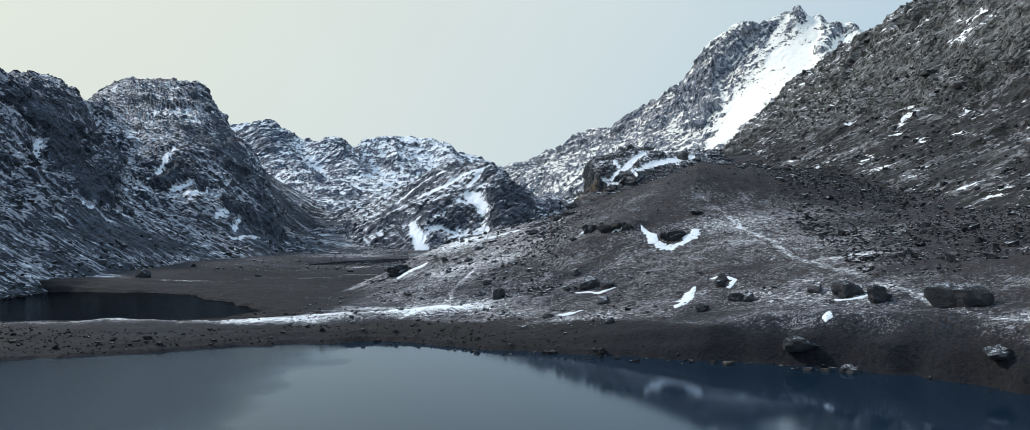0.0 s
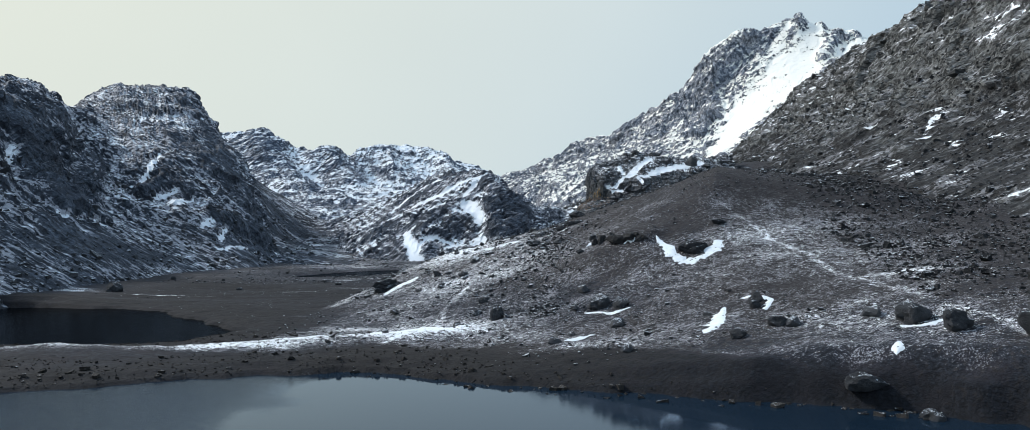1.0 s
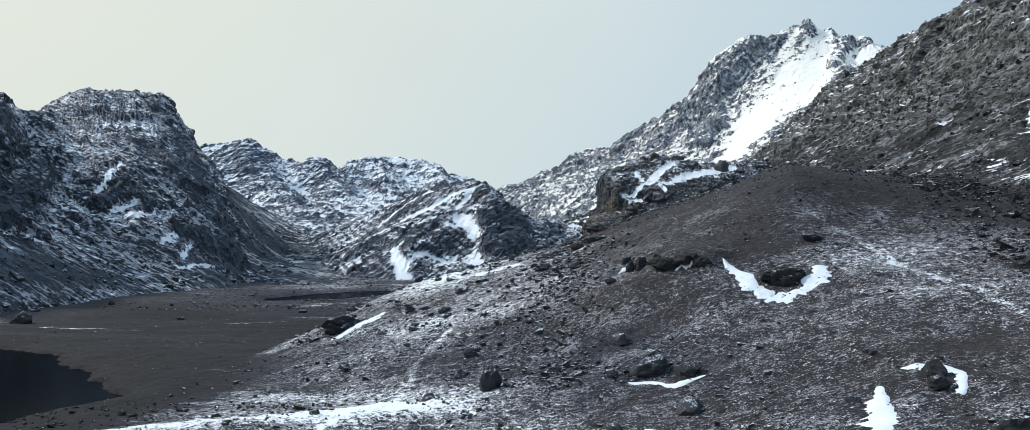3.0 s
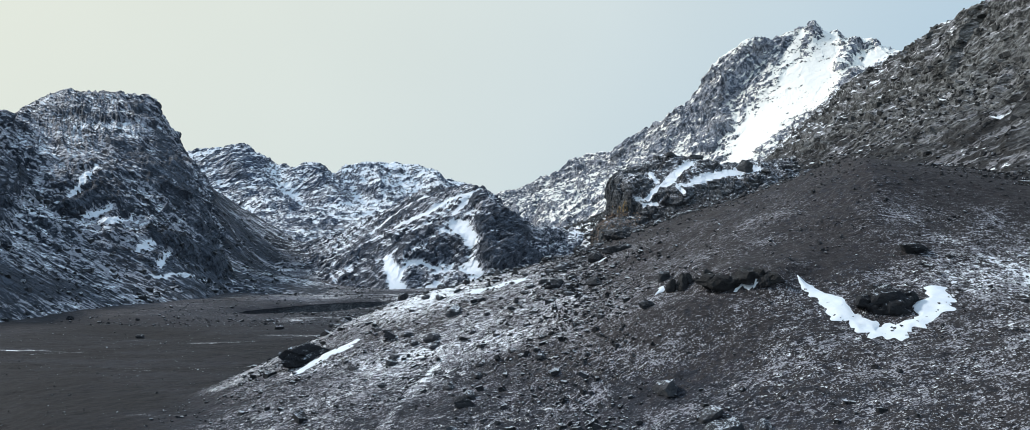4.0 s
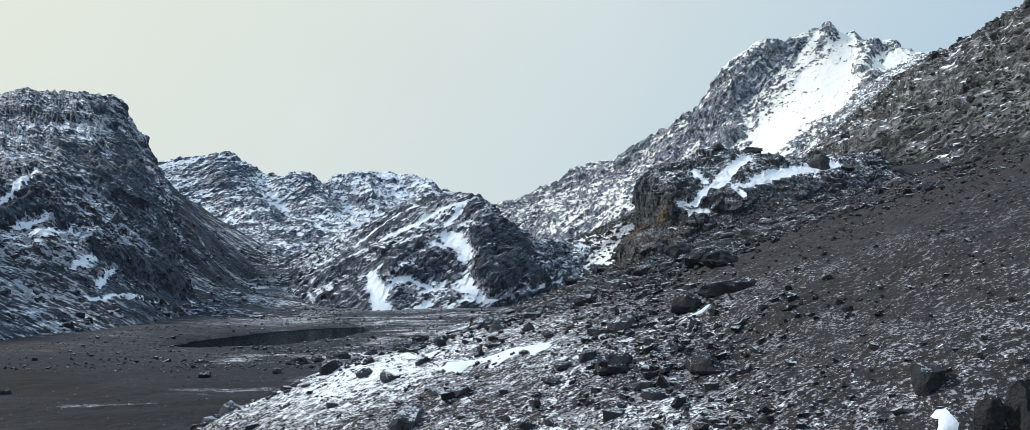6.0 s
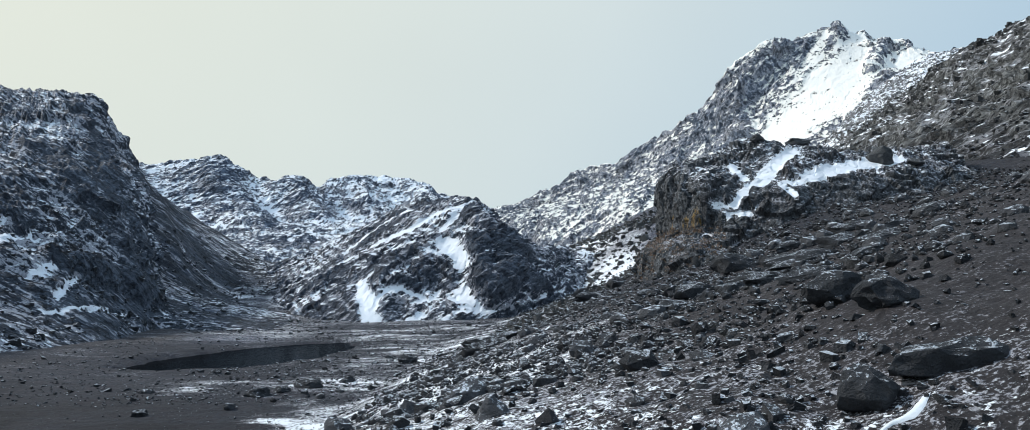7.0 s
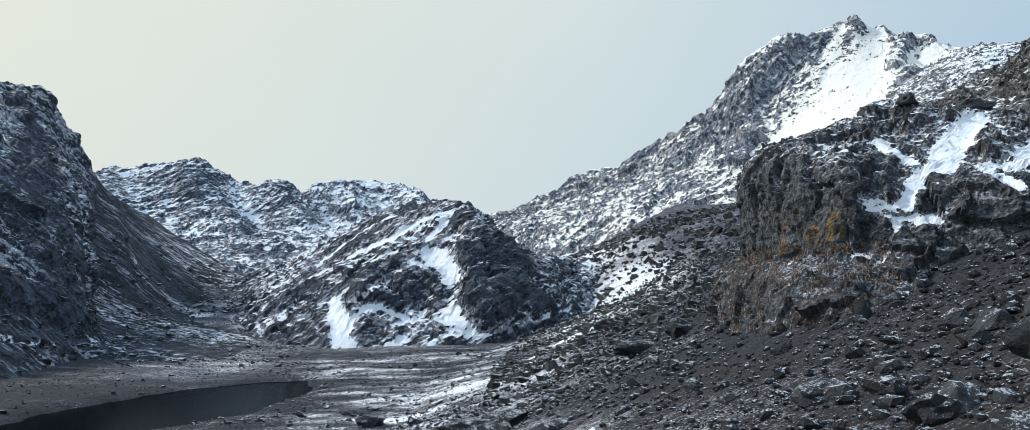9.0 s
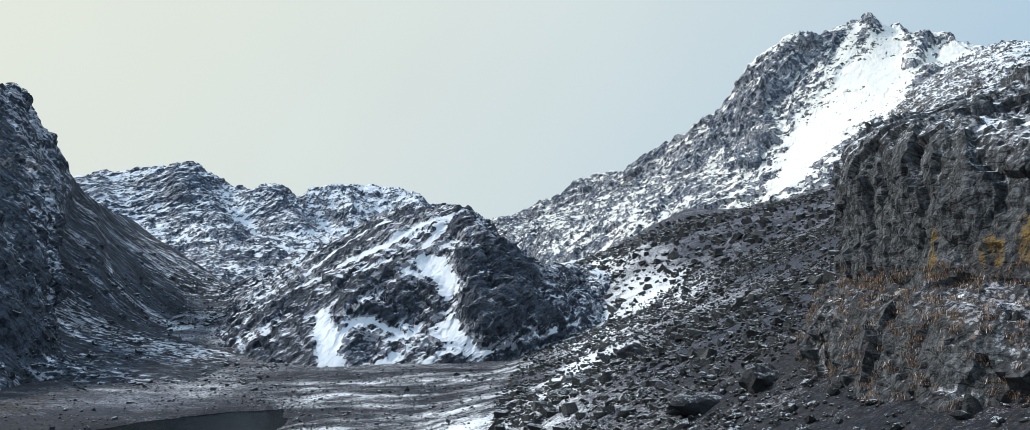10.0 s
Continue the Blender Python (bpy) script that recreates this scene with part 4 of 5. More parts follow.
crag_snow = [[(28.4, 183, 27.0, 0.94), (27.3, 182, 26.1, 0.86), (24.8, 180, 24.6, 1.01), (23.8, 179, 23.6, 0.86), (22.6, 178.9, 23, 0.55), (21.3, 177.9, 21.9, 0.43), (20.3, 176.9, 20.6, 0.55), (19.2, 176.3, 19.4, 0.31), (18.6, 175.8, 18.6, 0.23)], [(18.3, 177.9, 21.5, 0.30), (18.9, 177.5, 21, 0.46), (20, 177, 20.6, 0.52)],
             [(20.3, 176.9, 20.6, 0.58), (21, 176.3, 20, 0.46), (22.2, 175.9, 19.9, 0.41), (23.4, 176.6, 20.9, 0.35)], [(17.3, 176.8, 18.1, 0.41), (18, 176.2, 18.3, 0.46), (18.8, 175.5, 17.9, 0.35)], [(25.4, 177.6, 24, 0.58), (27.2, 177.3, 24.2, 0.93), (28.3, 177.5, 24.3, 0.93), (33.4, 180, 25.0, 1.29), (40, 183, 26.0, 0.93)],
             [(25.3, 176.9, 23.2, 0.35), (25.7, 175.8, 22.3, 0.41), (26.1, 174.8, 21.4, 0.35)], [(22.6, 180, 23.8, 0.35), (22, 182.8, 25.5, 0.46)]]
crag, crag_grid = massif(
    "crag", crag_lines, 460, 250, crag_mat, "dark layered rock crag with rusty stains and snow gully", [("ridge", 0.3, 6), ("facet", 0.55, 4.5), ("gully", 0.22, 2.6), ("facet", 0.36, 1.8), ("facet", 0.14, 0.8), ("strata", 0.10, 0.8), ("fold", 0.06, 0.5)],
    lambda p, up, hollow: 0.16 + 0.22 * smooth(22, 26, p[:, 2]) + 0.2 * fbm(p, 4, 3, seed=43) + 0.10 * hollow + 0.5 * (up - 0.7) + 0.8 * near_lines(p, crag_snow, 0.6),
    # the crag is slightly darker on its left side, below the top
    lambda p, up: -0.12 + 0.45 * fbm(p, 3, 4, seed=44) + 0.45 * (up - 0.5) + 0.35 * np.exp(-((p[:, 2] - 16.8) / 1.3) ** 2), rough=lambda p: 1 - 0.7 * near_lines(p, crag_snow, 0.6), damp_dark=lambda p: 0.12 * smooth(25, 23.4, p[:, 2]) * smooth(24, 19, p[:, 0]), hold=0.02, seed=121, category="crag",
    lichen=lambda p: 0.6 * near_lines(p, [[(15.1, 186.3, 22.5, 0.35), (15.1, 187, 20, 0.5)], [(15.8, 179.7, 20.9, 0.5), (16.1, 180, 19.2, 0.8)], [(16.7, 178.3, 21.2, 0.6), (17, 178.6, 19.4, 0.9)], [(15.4, 183, 20.5, 0.4), (15.4, 183, 18.8, 0.6)]]))


# ---- loose rock ----
def rubble_material(name, dark, light, snow_amount):
    m, nt, node = material(name)
    dark, light = ((c[0] * 0.92, c[1], c[2] * 1.08) for c in (dark, light))
    at = node("ShaderNodeTexCoord", 3)
    lot = node("ShaderNodeNewGeometry", 8)
    assert lot.name == "Random Per Island"
    mid = node("ShaderNodeTexNoise", 0, {"Vector": at, "Scale": 2.0, "Detail": 5.0, "Roughness": 0.65})
    fine = node("ShaderNodeTexNoise", 0, {"Vector": at, "Scale": 11.0, "Detail": 4.0, "Roughness": 0.7})
    tone = math2(node, "MULTIPLY_ADD", lot, 0.55, math2(node, "MULTIPLY", mid, 0.6))
    rock = ramp(node, nt, tone, [(0.2, dark), (0.55, tuple((a * 2 + b) / 3 for a, b in zip(dark, light))), (0.95, light)])
    facing = node("ShaderNodeSeparateXYZ", 2, {0: node("ShaderNodeNewGeometry", 1)})
    cap = math2(node, "MULTIPLY_ADD", math2(node, "SUBTRACT", fine, 0.5), 1.2, math2(node, "MULTIPLY_ADD", facing, 0.55, math2(node, "MULTIPLY", mid, 0.7)))
    white = node("ShaderNodeMapRange", 0, {0: cap, 1: 1.02 - snow_amount, 2: 1.12 - snow_amount})
    color = node("ShaderNodeMix", 2, {0: white, 6: rock, 7: (0.73, 0.79, 0.86, 1)}, data_type="RGBA")
    finish(nt, node, color, 0.85, math2(node, "ADD", mid, math2(node, "MULTIPLY", fine, 0.5)), 1.0, 0.45, **{"Specular IOR Level": 0.3})
    return m


rubble_mat = rubble_material("grey_rubble", (0.016, 0.0165, 0.019), (0.105, 0.102, 0.105), 0.2)
dark_rubble = rubble_material("dark_rubble", (0.011, 0.0115, 0.0135), (0.070, 0.069, 0.072), 0.14)
pale_rubble = rubble_material("pale_scree", (0.021, 0.0205, 0.021), (0.14, 0.134, 0.126), 0.14)
brown_rubble = rubble_material("shore_rock", (0.013, 0.011, 0.010), (0.085, 0.07, 0.06), 0.05)
boulder_mat = rubble_material("dark_boulder_rock", (0.014, 0.0145, 0.017), (0.095, 0.094, 0.098), 0.14)
CUBE = np.array([(x, y, z) for x in (-1, 1) for y in (-1, 1) for z in (-1, 1)], float)
CUBE_TRIS = np.array([(0, 1, 3), (0, 3, 2), (4, 6, 7), (4, 7, 5), (0, 4, 5), (0, 5, 1), (2, 3, 7), (2, 7, 6), (0, 2, 6), (0, 6, 4), (1, 5, 7), (1, 7, 3)])


GOLD = (1 + 5**0.5) / 2
ICO = np.array([(-1, GOLD, 0), (1, GOLD, 0), (-1, -GOLD, 0), (1, -GOLD, 0), (0, -1, GOLD), (0, 1, GOLD), (0, -1, -GOLD), (0, 1, -GOLD), (GOLD, 0, -1), (GOLD, 0, 1), (-GOLD, 0, -1), (-GOLD, 0, 1)]) / 1.6
ICO_TRIS = np.array([(0, 11, 5), (0, 5, 1), (0, 1, 7), (0, 7, 10), (0, 10, 11), (1, 5, 9), (5, 11, 4), (11, 10, 2), (10, 7, 6), (7, 1, 8),
                     (3, 9, 4), (3, 4, 2), (3, 2, 6), (3, 6, 8), (3, 8, 9), (4, 9, 5), (2, 4, 11), (6, 2, 10), (8, 6, 7), (9, 8, 1)])


def rubble(name, places, sizes, label, seed, mat=rubble_mat, sink=0.25, round_ones=False):
    """Many angular stones in one mesh, lying at the given places."""
    rng = np.random.default_rng(seed)
    n = len(places)
    form, tris, jitter = (ICO, ICO_TRIS, 0.42) if round_ones else (CUBE, CUBE_TRIS, 0.65)
    v = form * (1 - jitter * rng.random((n, len(form), 3)))
    shape = np.stack([0.7 + 0.7 * rng.random(n), 0.55 + 0.5 * rng.random(n), 0.45 + 0.45 * rng.random(n)], 1)
    v = v * shape[:, None] * (sizes * 0.5)[:, None, None]
    a, b = rng.random(n) * 6.283, rng.normal(0, 0.35, n)
    v = np.stack([v[..., 0] * np.cos(b)[:, None] - v[..., 2] * np.sin(b)[:, None], v[..., 1], v[..., 0] * np.sin(b)[:, None] + v[..., 2] * np.cos(b)[:, None]], 2)
    v = np.stack([v[..., 0] * np.cos(a)[:, None] - v[..., 1] * np.sin(a)[:, None], v[..., 0] * np.sin(a)[:, None] + v[..., 1] * np.cos(a)[:, None], v[..., 2]], 2)
    v += (places + np.stack([0 * sizes, 0 * sizes, sizes * (0.25 - sink * 0.5)], 1))[:, None]
    faces = (np.arange(n)[:, None, None] * len(form) + tris).reshape(-1, 3)
    return tagged(raw_mesh(name, v.reshape(-1, 3), faces, mat, soft=False), label, "rocks", kind="stuff")


def sizes_of(n, least, most, seed, power=2.0):
    u = np.random.default_rng(seed).random(n)
    return least * (1 - u * (1 - (least / most) ** power)) ** (-1 / power)


def on_ground(n, x0, x1, y0, y1, seed, keep=None, clump=6.0):
    """Places on the ground, thicker in some spots than in others."""
    rng = np.random.default_rng(seed)
    x, y = rng.uniform(x0, x1, n * 2), rng.uniform(y0, y1, n * 2)
    p = np.stack([x, y, 0 * x], 1)
    z, wet = ground_height(x, y)
    ok = (fbm(p, clump, 3, seed=seed) * 0.5 + 0.5 > rng.random(len(x)) * 0.8 + 0.1) & (wet < -0.2)
    if keep is not None:
        ok &= keep(x, y, z)
    return np.stack([x, y, z], 1)[ok][:n]


def on_grid(grid, n, seed, keep, clump=8.0):
    """Places on a mountain's surface."""
    rng = np.random.default_rng(seed)
    nv, nu = grid.shape[:2]
    i, j, s, t = rng.integers(0, nv - 1, n * 8), rng.integers(0, nu - 1, n * 8), rng.random((n * 8, 1)), rng.random((n * 8, 1))
    p = (grid[i, j] * (1 - s) + grid[i + 1, j] * s) * (1 - t) + (grid[i, j + 1] * (1 - s) + grid[i + 1, j + 1] * s) * t
    ok = keep(p) & (fbm(p, clump, 3, seed=seed) * 0.5 + 0.5 > rng.random(len(p)) * 0.8 + 0.1)
    return p[ok][:n]


hill_talus = on_ground(21000, -24, 50, 122, 214, 201, lambda x, y, z: (z > 2.5) & ((y > 138) | (np.sin(x * 91.7 + y * 57.3) > -0.2)))
rubble("scree", hill_talus, sizes_of(len(hill_talus), 0.2, 1.3, 301, 2.5), "loose dark angular scree stones on the hillside", 401, round_ones=True)
front = on_ground(7000, -26, 48, 66, 126, 202, lambda x, y, z: (z > 1.0) & ((x < 7) | (z < 5.5) | (x > 32)), 4.0)
dome_pebbles = on_ground(5000, 4, 36, 84, 138, 212, lambda x, y, z: z > 5, 4.0)
rubble("hill_stones", dome_pebbles, sizes_of(len(dome_pebbles), 0.08, 0.4, 312, 2.6), "small stones in the frosted turf", 412)
rubble("hill_stones", front, sizes_of(len(front), 0.12, 0.7, 302, 2.8), "scattered dark stones on the frosted hill", 402)
beach_stones = on_ground(11000, -60, 48, 44, 92, 203, lambda x, y, z: (z < 0.9), 3.0)
rubble("shore_stones", beach_stones, sizes_of(len(beach_stones), 0.12, 0.8, 303, 2.6), "brown and grey stones along the shore", 403, brown_rubble)
# stones standing in the shallows
rng = np.random.default_rng(19)
sx, sy = rng.uniform(-14, 44, 9000), rng.uniform(20, 76, 9000)
sz, deep = ground_height(sx, sy)
shallow = (deep > -0.2) & (deep < 2.2) & (rng.random(9000) < 0.35 + 0.4 * fbm(np.stack([sx, sy, sz], 1), 5, 3, seed=214))
wet_stones = np.stack([sx, sy, np.minimum(sz, 0) * 0.5], 1)[shallow]
rubble("shore_stones", wet_stones, sizes_of(len(wet_stones), 0.25, 1.1, 314, 2.2), "wet stones standing in the shallow water", 414, brown_rubble)
stripe_lot = np.random.default_rng(12)
stripe = on_ground(8000, -8, 16, 84, 136, 210, lambda x, y, z: np.abs(x - 3.6 - 1.6 * np.sin(y * 0.12) - 0.9 * np.sin(y * 0.37)) < 3.4 * np.abs(stripe_lot.normal(size=len(x))), 3.0)
rubble("scree", stripe, sizes_of(len(stripe), 0.15, 0.7, 310, 2.4), "dark stripe of rubble running down the hill", 410)
valley = on_ground(9000, -84, -8, 92, 330, 204, lambda x, y, z: (z < 6) & ((y > 185) | (x > -26)), 7.0)
floor_stones = on_ground(4500, -50, -4, 184, 310, 218, lambda x, y, z: z < 5, 5.0)
rubble("valley_stones", floor_stones, sizes_of(len(floor_stones), 0.15, 0.8, 318, 2.6), "stones breaking through the snow on the valley floor", 418)
flat_stones = on_ground(1800, -80, -24, 88, 188, 213, lambda x, y, z: (z < 3), 5.0)
rubble("valley_stones", flat_stones, sizes_of(len(flat_stones), 0.08, 0.3, 313, 3.0), "small stones on the dark flat", 413)
rubble("valley_stones", valley, sizes_of(len(valley), 0.16, 1.3, 304, 2.7), "scattered stones on the valley floor", 404)
behind = on_ground(18000, -6, 75, 198, 345, 205, lambda x, y, z: (z > 3), 12.0)
rubble("scree", behind, sizes_of(len(behind), 0.3, 2.0, 305, 2.2), "long grey scree slope of broken stones", 405, pale_rubble)
upper = on_ground(4500, 2, 120, 345, 520, 206, None, 14.0)
rubble("scree", upper, sizes_of(len(upper), 0.7, 4.0, 306, 2.0), "grey blocks below the high peak", 406, pale_rubble)
head = on_ground(2600, -112, -54, 296, 440, 216, None, 8.0)
rubble("scree", head, sizes_of(len(head), 0.3, 1.8, 316, 2.4), "dark scree filling the narrow head of the valley", 416)
gravel = on_ground(7000, -8, 26, 132, 172, 217, lambda x, y, z: z > 5, 3.0)
rubble("scree", gravel, sizes_of(len(gravel), 0.08, 0.3, 317, 2.6), "small broken stones between the boulders on the hill", 417)
upper_left = on_ground(4000, -110, 10, 375, 540, 211, None, 14.0)
rubble("scree", upper_left, sizes_of(len(upper_left), 0.6, 3.0, 311, 2.0), "dark blocks in the upper valley", 411)
field = on_grid(right_grid, 10000, 207, lambda p: (p[:, 0] < 118) & (p[:, 1] > 35) & (p[:, 1] < 330) & ((p[:, 2] > 34) | (p[:, 1] > 200)))
rubble("boulder_field", field, sizes_of(len(field), 0.35, 2.2, 307, 2.6), "boulders strewn over the grey brown slope", 407, pale_rubble)
dark_field = on_grid(right_grid, 12000, 215, lambda p: (p[:, 0] < 100) & (p[:, 1] > 45) & (p[:, 1] < 230) & (p[:, 2] < 42))
rubble("boulder_field", dark_field, sizes_of(len(dark_field), 0.25, 1.4, 315, 2.6), "dark boulders low on the slope", 415, dark_rubble)
hollow_rocks = on_ground(9000, 30, 66, 62, 180, 209, lambda x, y, z: (x > 30 + 0.12 * (y - 60)), 8.0)
rubble("boulder_field", hollow_rocks, sizes_of(len(hollow_rocks), 0.2, 1.2, 309, 2.6), "dark boulders filling the hollow below the slope", 409, dark_rubble)
left_scree_spots = on_grid(left_grid, 6000, 208, lambda p: (p[:, 1] > 80) & (p[:, 1] < 440) & (p[:, 2] > -0.5) & (p[:, 2] < 34) & (p[:, 0] > -150))
rubble("scree", left_scree_spots, sizes_of(len(left_scree_spots), 0.4, 2.4, 308, 2.2), "dark scree below the steep mountain", 408)


# ---- boulders and snow patches ----
def part(name, bm, mat, parent=None, label=""):
    """A bmesh as one mesh object."""
    me = bpy.data.meshes.new(name)
    bm.to_mesh(me)
    bm.free()
    me.materials.append(mat)
    ob = new(name, me)
    ob.parent = parent
    return tagged(ob, label)


def boulder_bmesh(sx, sy, sz, seed, fine=3):
    """An angular, weathered boulder, flat underneath, sx by sy by sz metres large."""
    bm = bmesh.new()
    bmesh.ops.create_icosphere(bm, subdivisions=fine, radius=1.0)
    p = np.array([v.co for v in bm.verts])
    rng = np.random.default_rng(seed)
    for _ in range(9):
        n = rng.normal(size=3)
        n /= np.linalg.norm(n)
        cut = rng.uniform(0.55, 0.9)
        over = np.maximum(p @ n - cut, 0)
        p -= np.outer(over * 0.9, n)
    q = p + 7.0 * seed
    r = 1 + 0.22 * facets(q, 0.7, seed) + 0.08 * fbm(q, 0.35, 3, seed=seed)
    p = p * r[:, None]
    p[:, 2] = np.where(p[:, 2] < -0.45, -0.45 + 0.3 * (p[:, 2] + 0.45), p[:, 2])
    lo, hi = p.min(0), p.max(0)
    p = (p - (lo + hi) / 2) / (hi - lo) * (sx, sy, sz)
    p[:, 2] += sz * 0.5
    for v, c in zip(bm.verts, p):
        v.co = c
    return bm


crag_slab_mat = rubble_material("slab_rock", (0.035, 0.034, 0.034), (0.16, 0.155, 0.15), 0.08)


def height_at(x, y):
    return float(ground_height(np.array([x]), np.array([y]))[0][0])


# x, y, length, depth, height, turn
BOULDERS = [
    (27.6, 62.5, 2.9, 2.2, 1.7, 10), (28.6, 59.0, 2.2, 1.8, 1.6, 60), (32.4, 55.0, 4.4, 2.6, 2.1, -25), (-1.6, 87.0, 1.5, 1.4, 1.9, 15),
    (8.4, 84.0, 2.4, 1.7, 1.3, 20), (10.2, 82.6, 1.8, 1.3, 1.0, -30), (20.5, 74.6, 1.1, 1.0, 1.2, 0), (20.1, 73.4, 1.3, 1.0, 0.8, 40), (21.8, 56.4, 2.6, 1.8, 1.2, 5),
    (24.1, 53.6, 1.9, 1.4, 0.9, 70), (31.3, 48.6, 2.1, 1.5, 1.0, 30), (16.8, 66.5, 1.4, 1.2, 0.9, 80), (20.0, 67.4, 1.6, 1.2, 0.9, 0),
]
HILL_ROCKS = [
    (8.6, 123.4, 2.0, 1.5, 1.2, 30), (8.9, 120.6, 1.8, 1.3, 1.0, -15), (6.2, 115.6, 1.3, 1.2, 1.1, 50), (7.9, 115.8, 2.6, 1.4, 0.9, 0),
    (2.5, 111.4, 1.7, 1.2, 0.8, 20), (5.4, 109.4, 1.6, 1.2, 0.8, -40), (7.5, 98.2, 1.0, 0.8, 0.6, 0), (9.3, 101.9, 1.1, 0.9, 0.8, 25), (-3.4, 95.6, 1.2, 1.0, 0.7, 0),
    (14.4, 155.4, 3.8, 2.4, 1.7, -20), (10.4, 150.9, 3.4, 2.0, 1.1, 15), (9.7, 144.4, 1.6, 1.2, 0.8, 70), (10.0, 155.2, 1.9, 1.5, 1.1, 0), (7.2, 194.0, 4.6, 2.4, 1.4, 20),
    (9.4, 235.6, 3.2, 2.4, 1.9, 0), (10.4, 192.4, 3.2, 2.2, 1.6, 60),
]
VALLEY_ROCKS = [
    (-32.0, 190.0, 3.4, 2.4, 1.4, 10), (-27.8, 196.6, 4.0, 2.6, 1.3, -10), (-30.0, 193.0, 2.2, 1.6, 1.0, 40), (-19.0, 221.5, 3.6, 2.6, 1.6, 20), (-24.0, 200.0, 2.4, 1.8, 1.0, 0),
    (-77.0, 155.5, 3.0, 2.6, 2.6, 20), (-40.0, 178.0, 1.8, 1.4, 0.8, 0), (-58.0, 168.0, 1.6, 1.3, 0.9, 35), (-46.0, 213.0, 2.0, 1.6, 0.9, 15),
]
seed = 500
for rows, label in ((BOULDERS, "dark weathered boulder with a rim of snow"), (HILL_ROCKS, "dark angular boulder among scree"), (VALLEY_ROCKS, "grey boulder on the valley floor")):
    for x, y, sx, sy, sz, turn in rows:
        seed += 1
        ob = part("boulder", boulder_bmesh(sx, sy, sz, seed), boulder_mat)
        ob.matrix_world = pose(x, y, height_at(x, y) - 0.22 * sz, 0, 0, turn)
        tagged(ob, label, "boulder", group="boulders")

# larger outcrops that stand out of the hill
for x, y, sx, sy, sz, turn, label in (
    (-16.9, 112.6, 5.4, 2.4, 1.9, 48, "long dark slab of rock bedded in the turf"), (19.0, 91.6, 3.4, 2.6, 1.7, 20, "dark outcrop between two arms of snow"),
    (-4.6, 186.0, 7.0, 4.5, 3.0, 10, "mossy black outcrop above the valley"),
    (22.8, 96.0, 2.0, 1.2, 0.7, 20, "small dark outcrop in the turf"),
):
    seed += 1
    ob = part("outcrop", boulder_bmesh(sx, sy, sz, seed, 4), boulder_mat)
    ob.matrix_world = pose(x, y, height_at(x, y) - 0.35 * sz, 0, 0, turn)
    tagged(ob, label, "outcrop")



# near-black rock: the shade of the recess under the ledge is in its colour
ledge_mat = rubble_material("shade_dark_ledge_rock", (0.010, 0.010, 0.011), (0.075, 0.070, 0.068), 0.05)


def ledge(x, y, turn, rocks, label):
    """An outcrop of several rocks that stand side by side: along, across, lift, length, depth, height."""
    global seed
    root = tagged(new("rock_ledge"), label, "rock ledge")
    root.matrix_world = pose(x, y, height_at(x, y), 0, 0, turn)
    for u, v, w, sx, sy, sz in rocks:
        seed += 1
        part("overhang" if sx > 1.6 else "broken_block", boulder_bmesh(sx, sy, sz, seed), ledge_mat, root).matrix_local = pose(u, v, w - 0.4 * sz, seed * 29 % 16 - 8, seed * 17 % 12 - 6, seed * 53 % 50 - 25)
    return root


lots = np.random.default_rng(41)
ledge(12.3, 96.2, -42, [(u, 0.45 * np.sin(u * 1.3) + lots.uniform(-0.35, 0.35), 0.12 + 0.08 * u + 0.2 * np.sin(u * 2.3) + lots.uniform(-0.2, 0.1), lots.uniform(0.7, 1.9), lots.uniform(0.7, 1.3), lots.uniform(0.5, 1.1)) for u in np.arange(-1.7, 2.4, 0.28)],
      "broken dark ledge of rock across the hill")
ledge(9.9, 99.2, 20, [(0, 0, 0.05, 0.8, 0.7, 1.5), (-0.6, 0.3, 0.1, 0.7, 0.6, 1.0), (0.6, 0.3, 0.25, 0.9, 0.7, 1.1), (0.2, -0.6, -0.3, 0.6, 0.6, 0.7), (1.1, 0.1, 0.2, 0.6, 0.5, 0.8), (-0.2, -0.4, -0.1, 0.5, 0.5, 0.8)], "cluster of upright dark rocks in the turf")
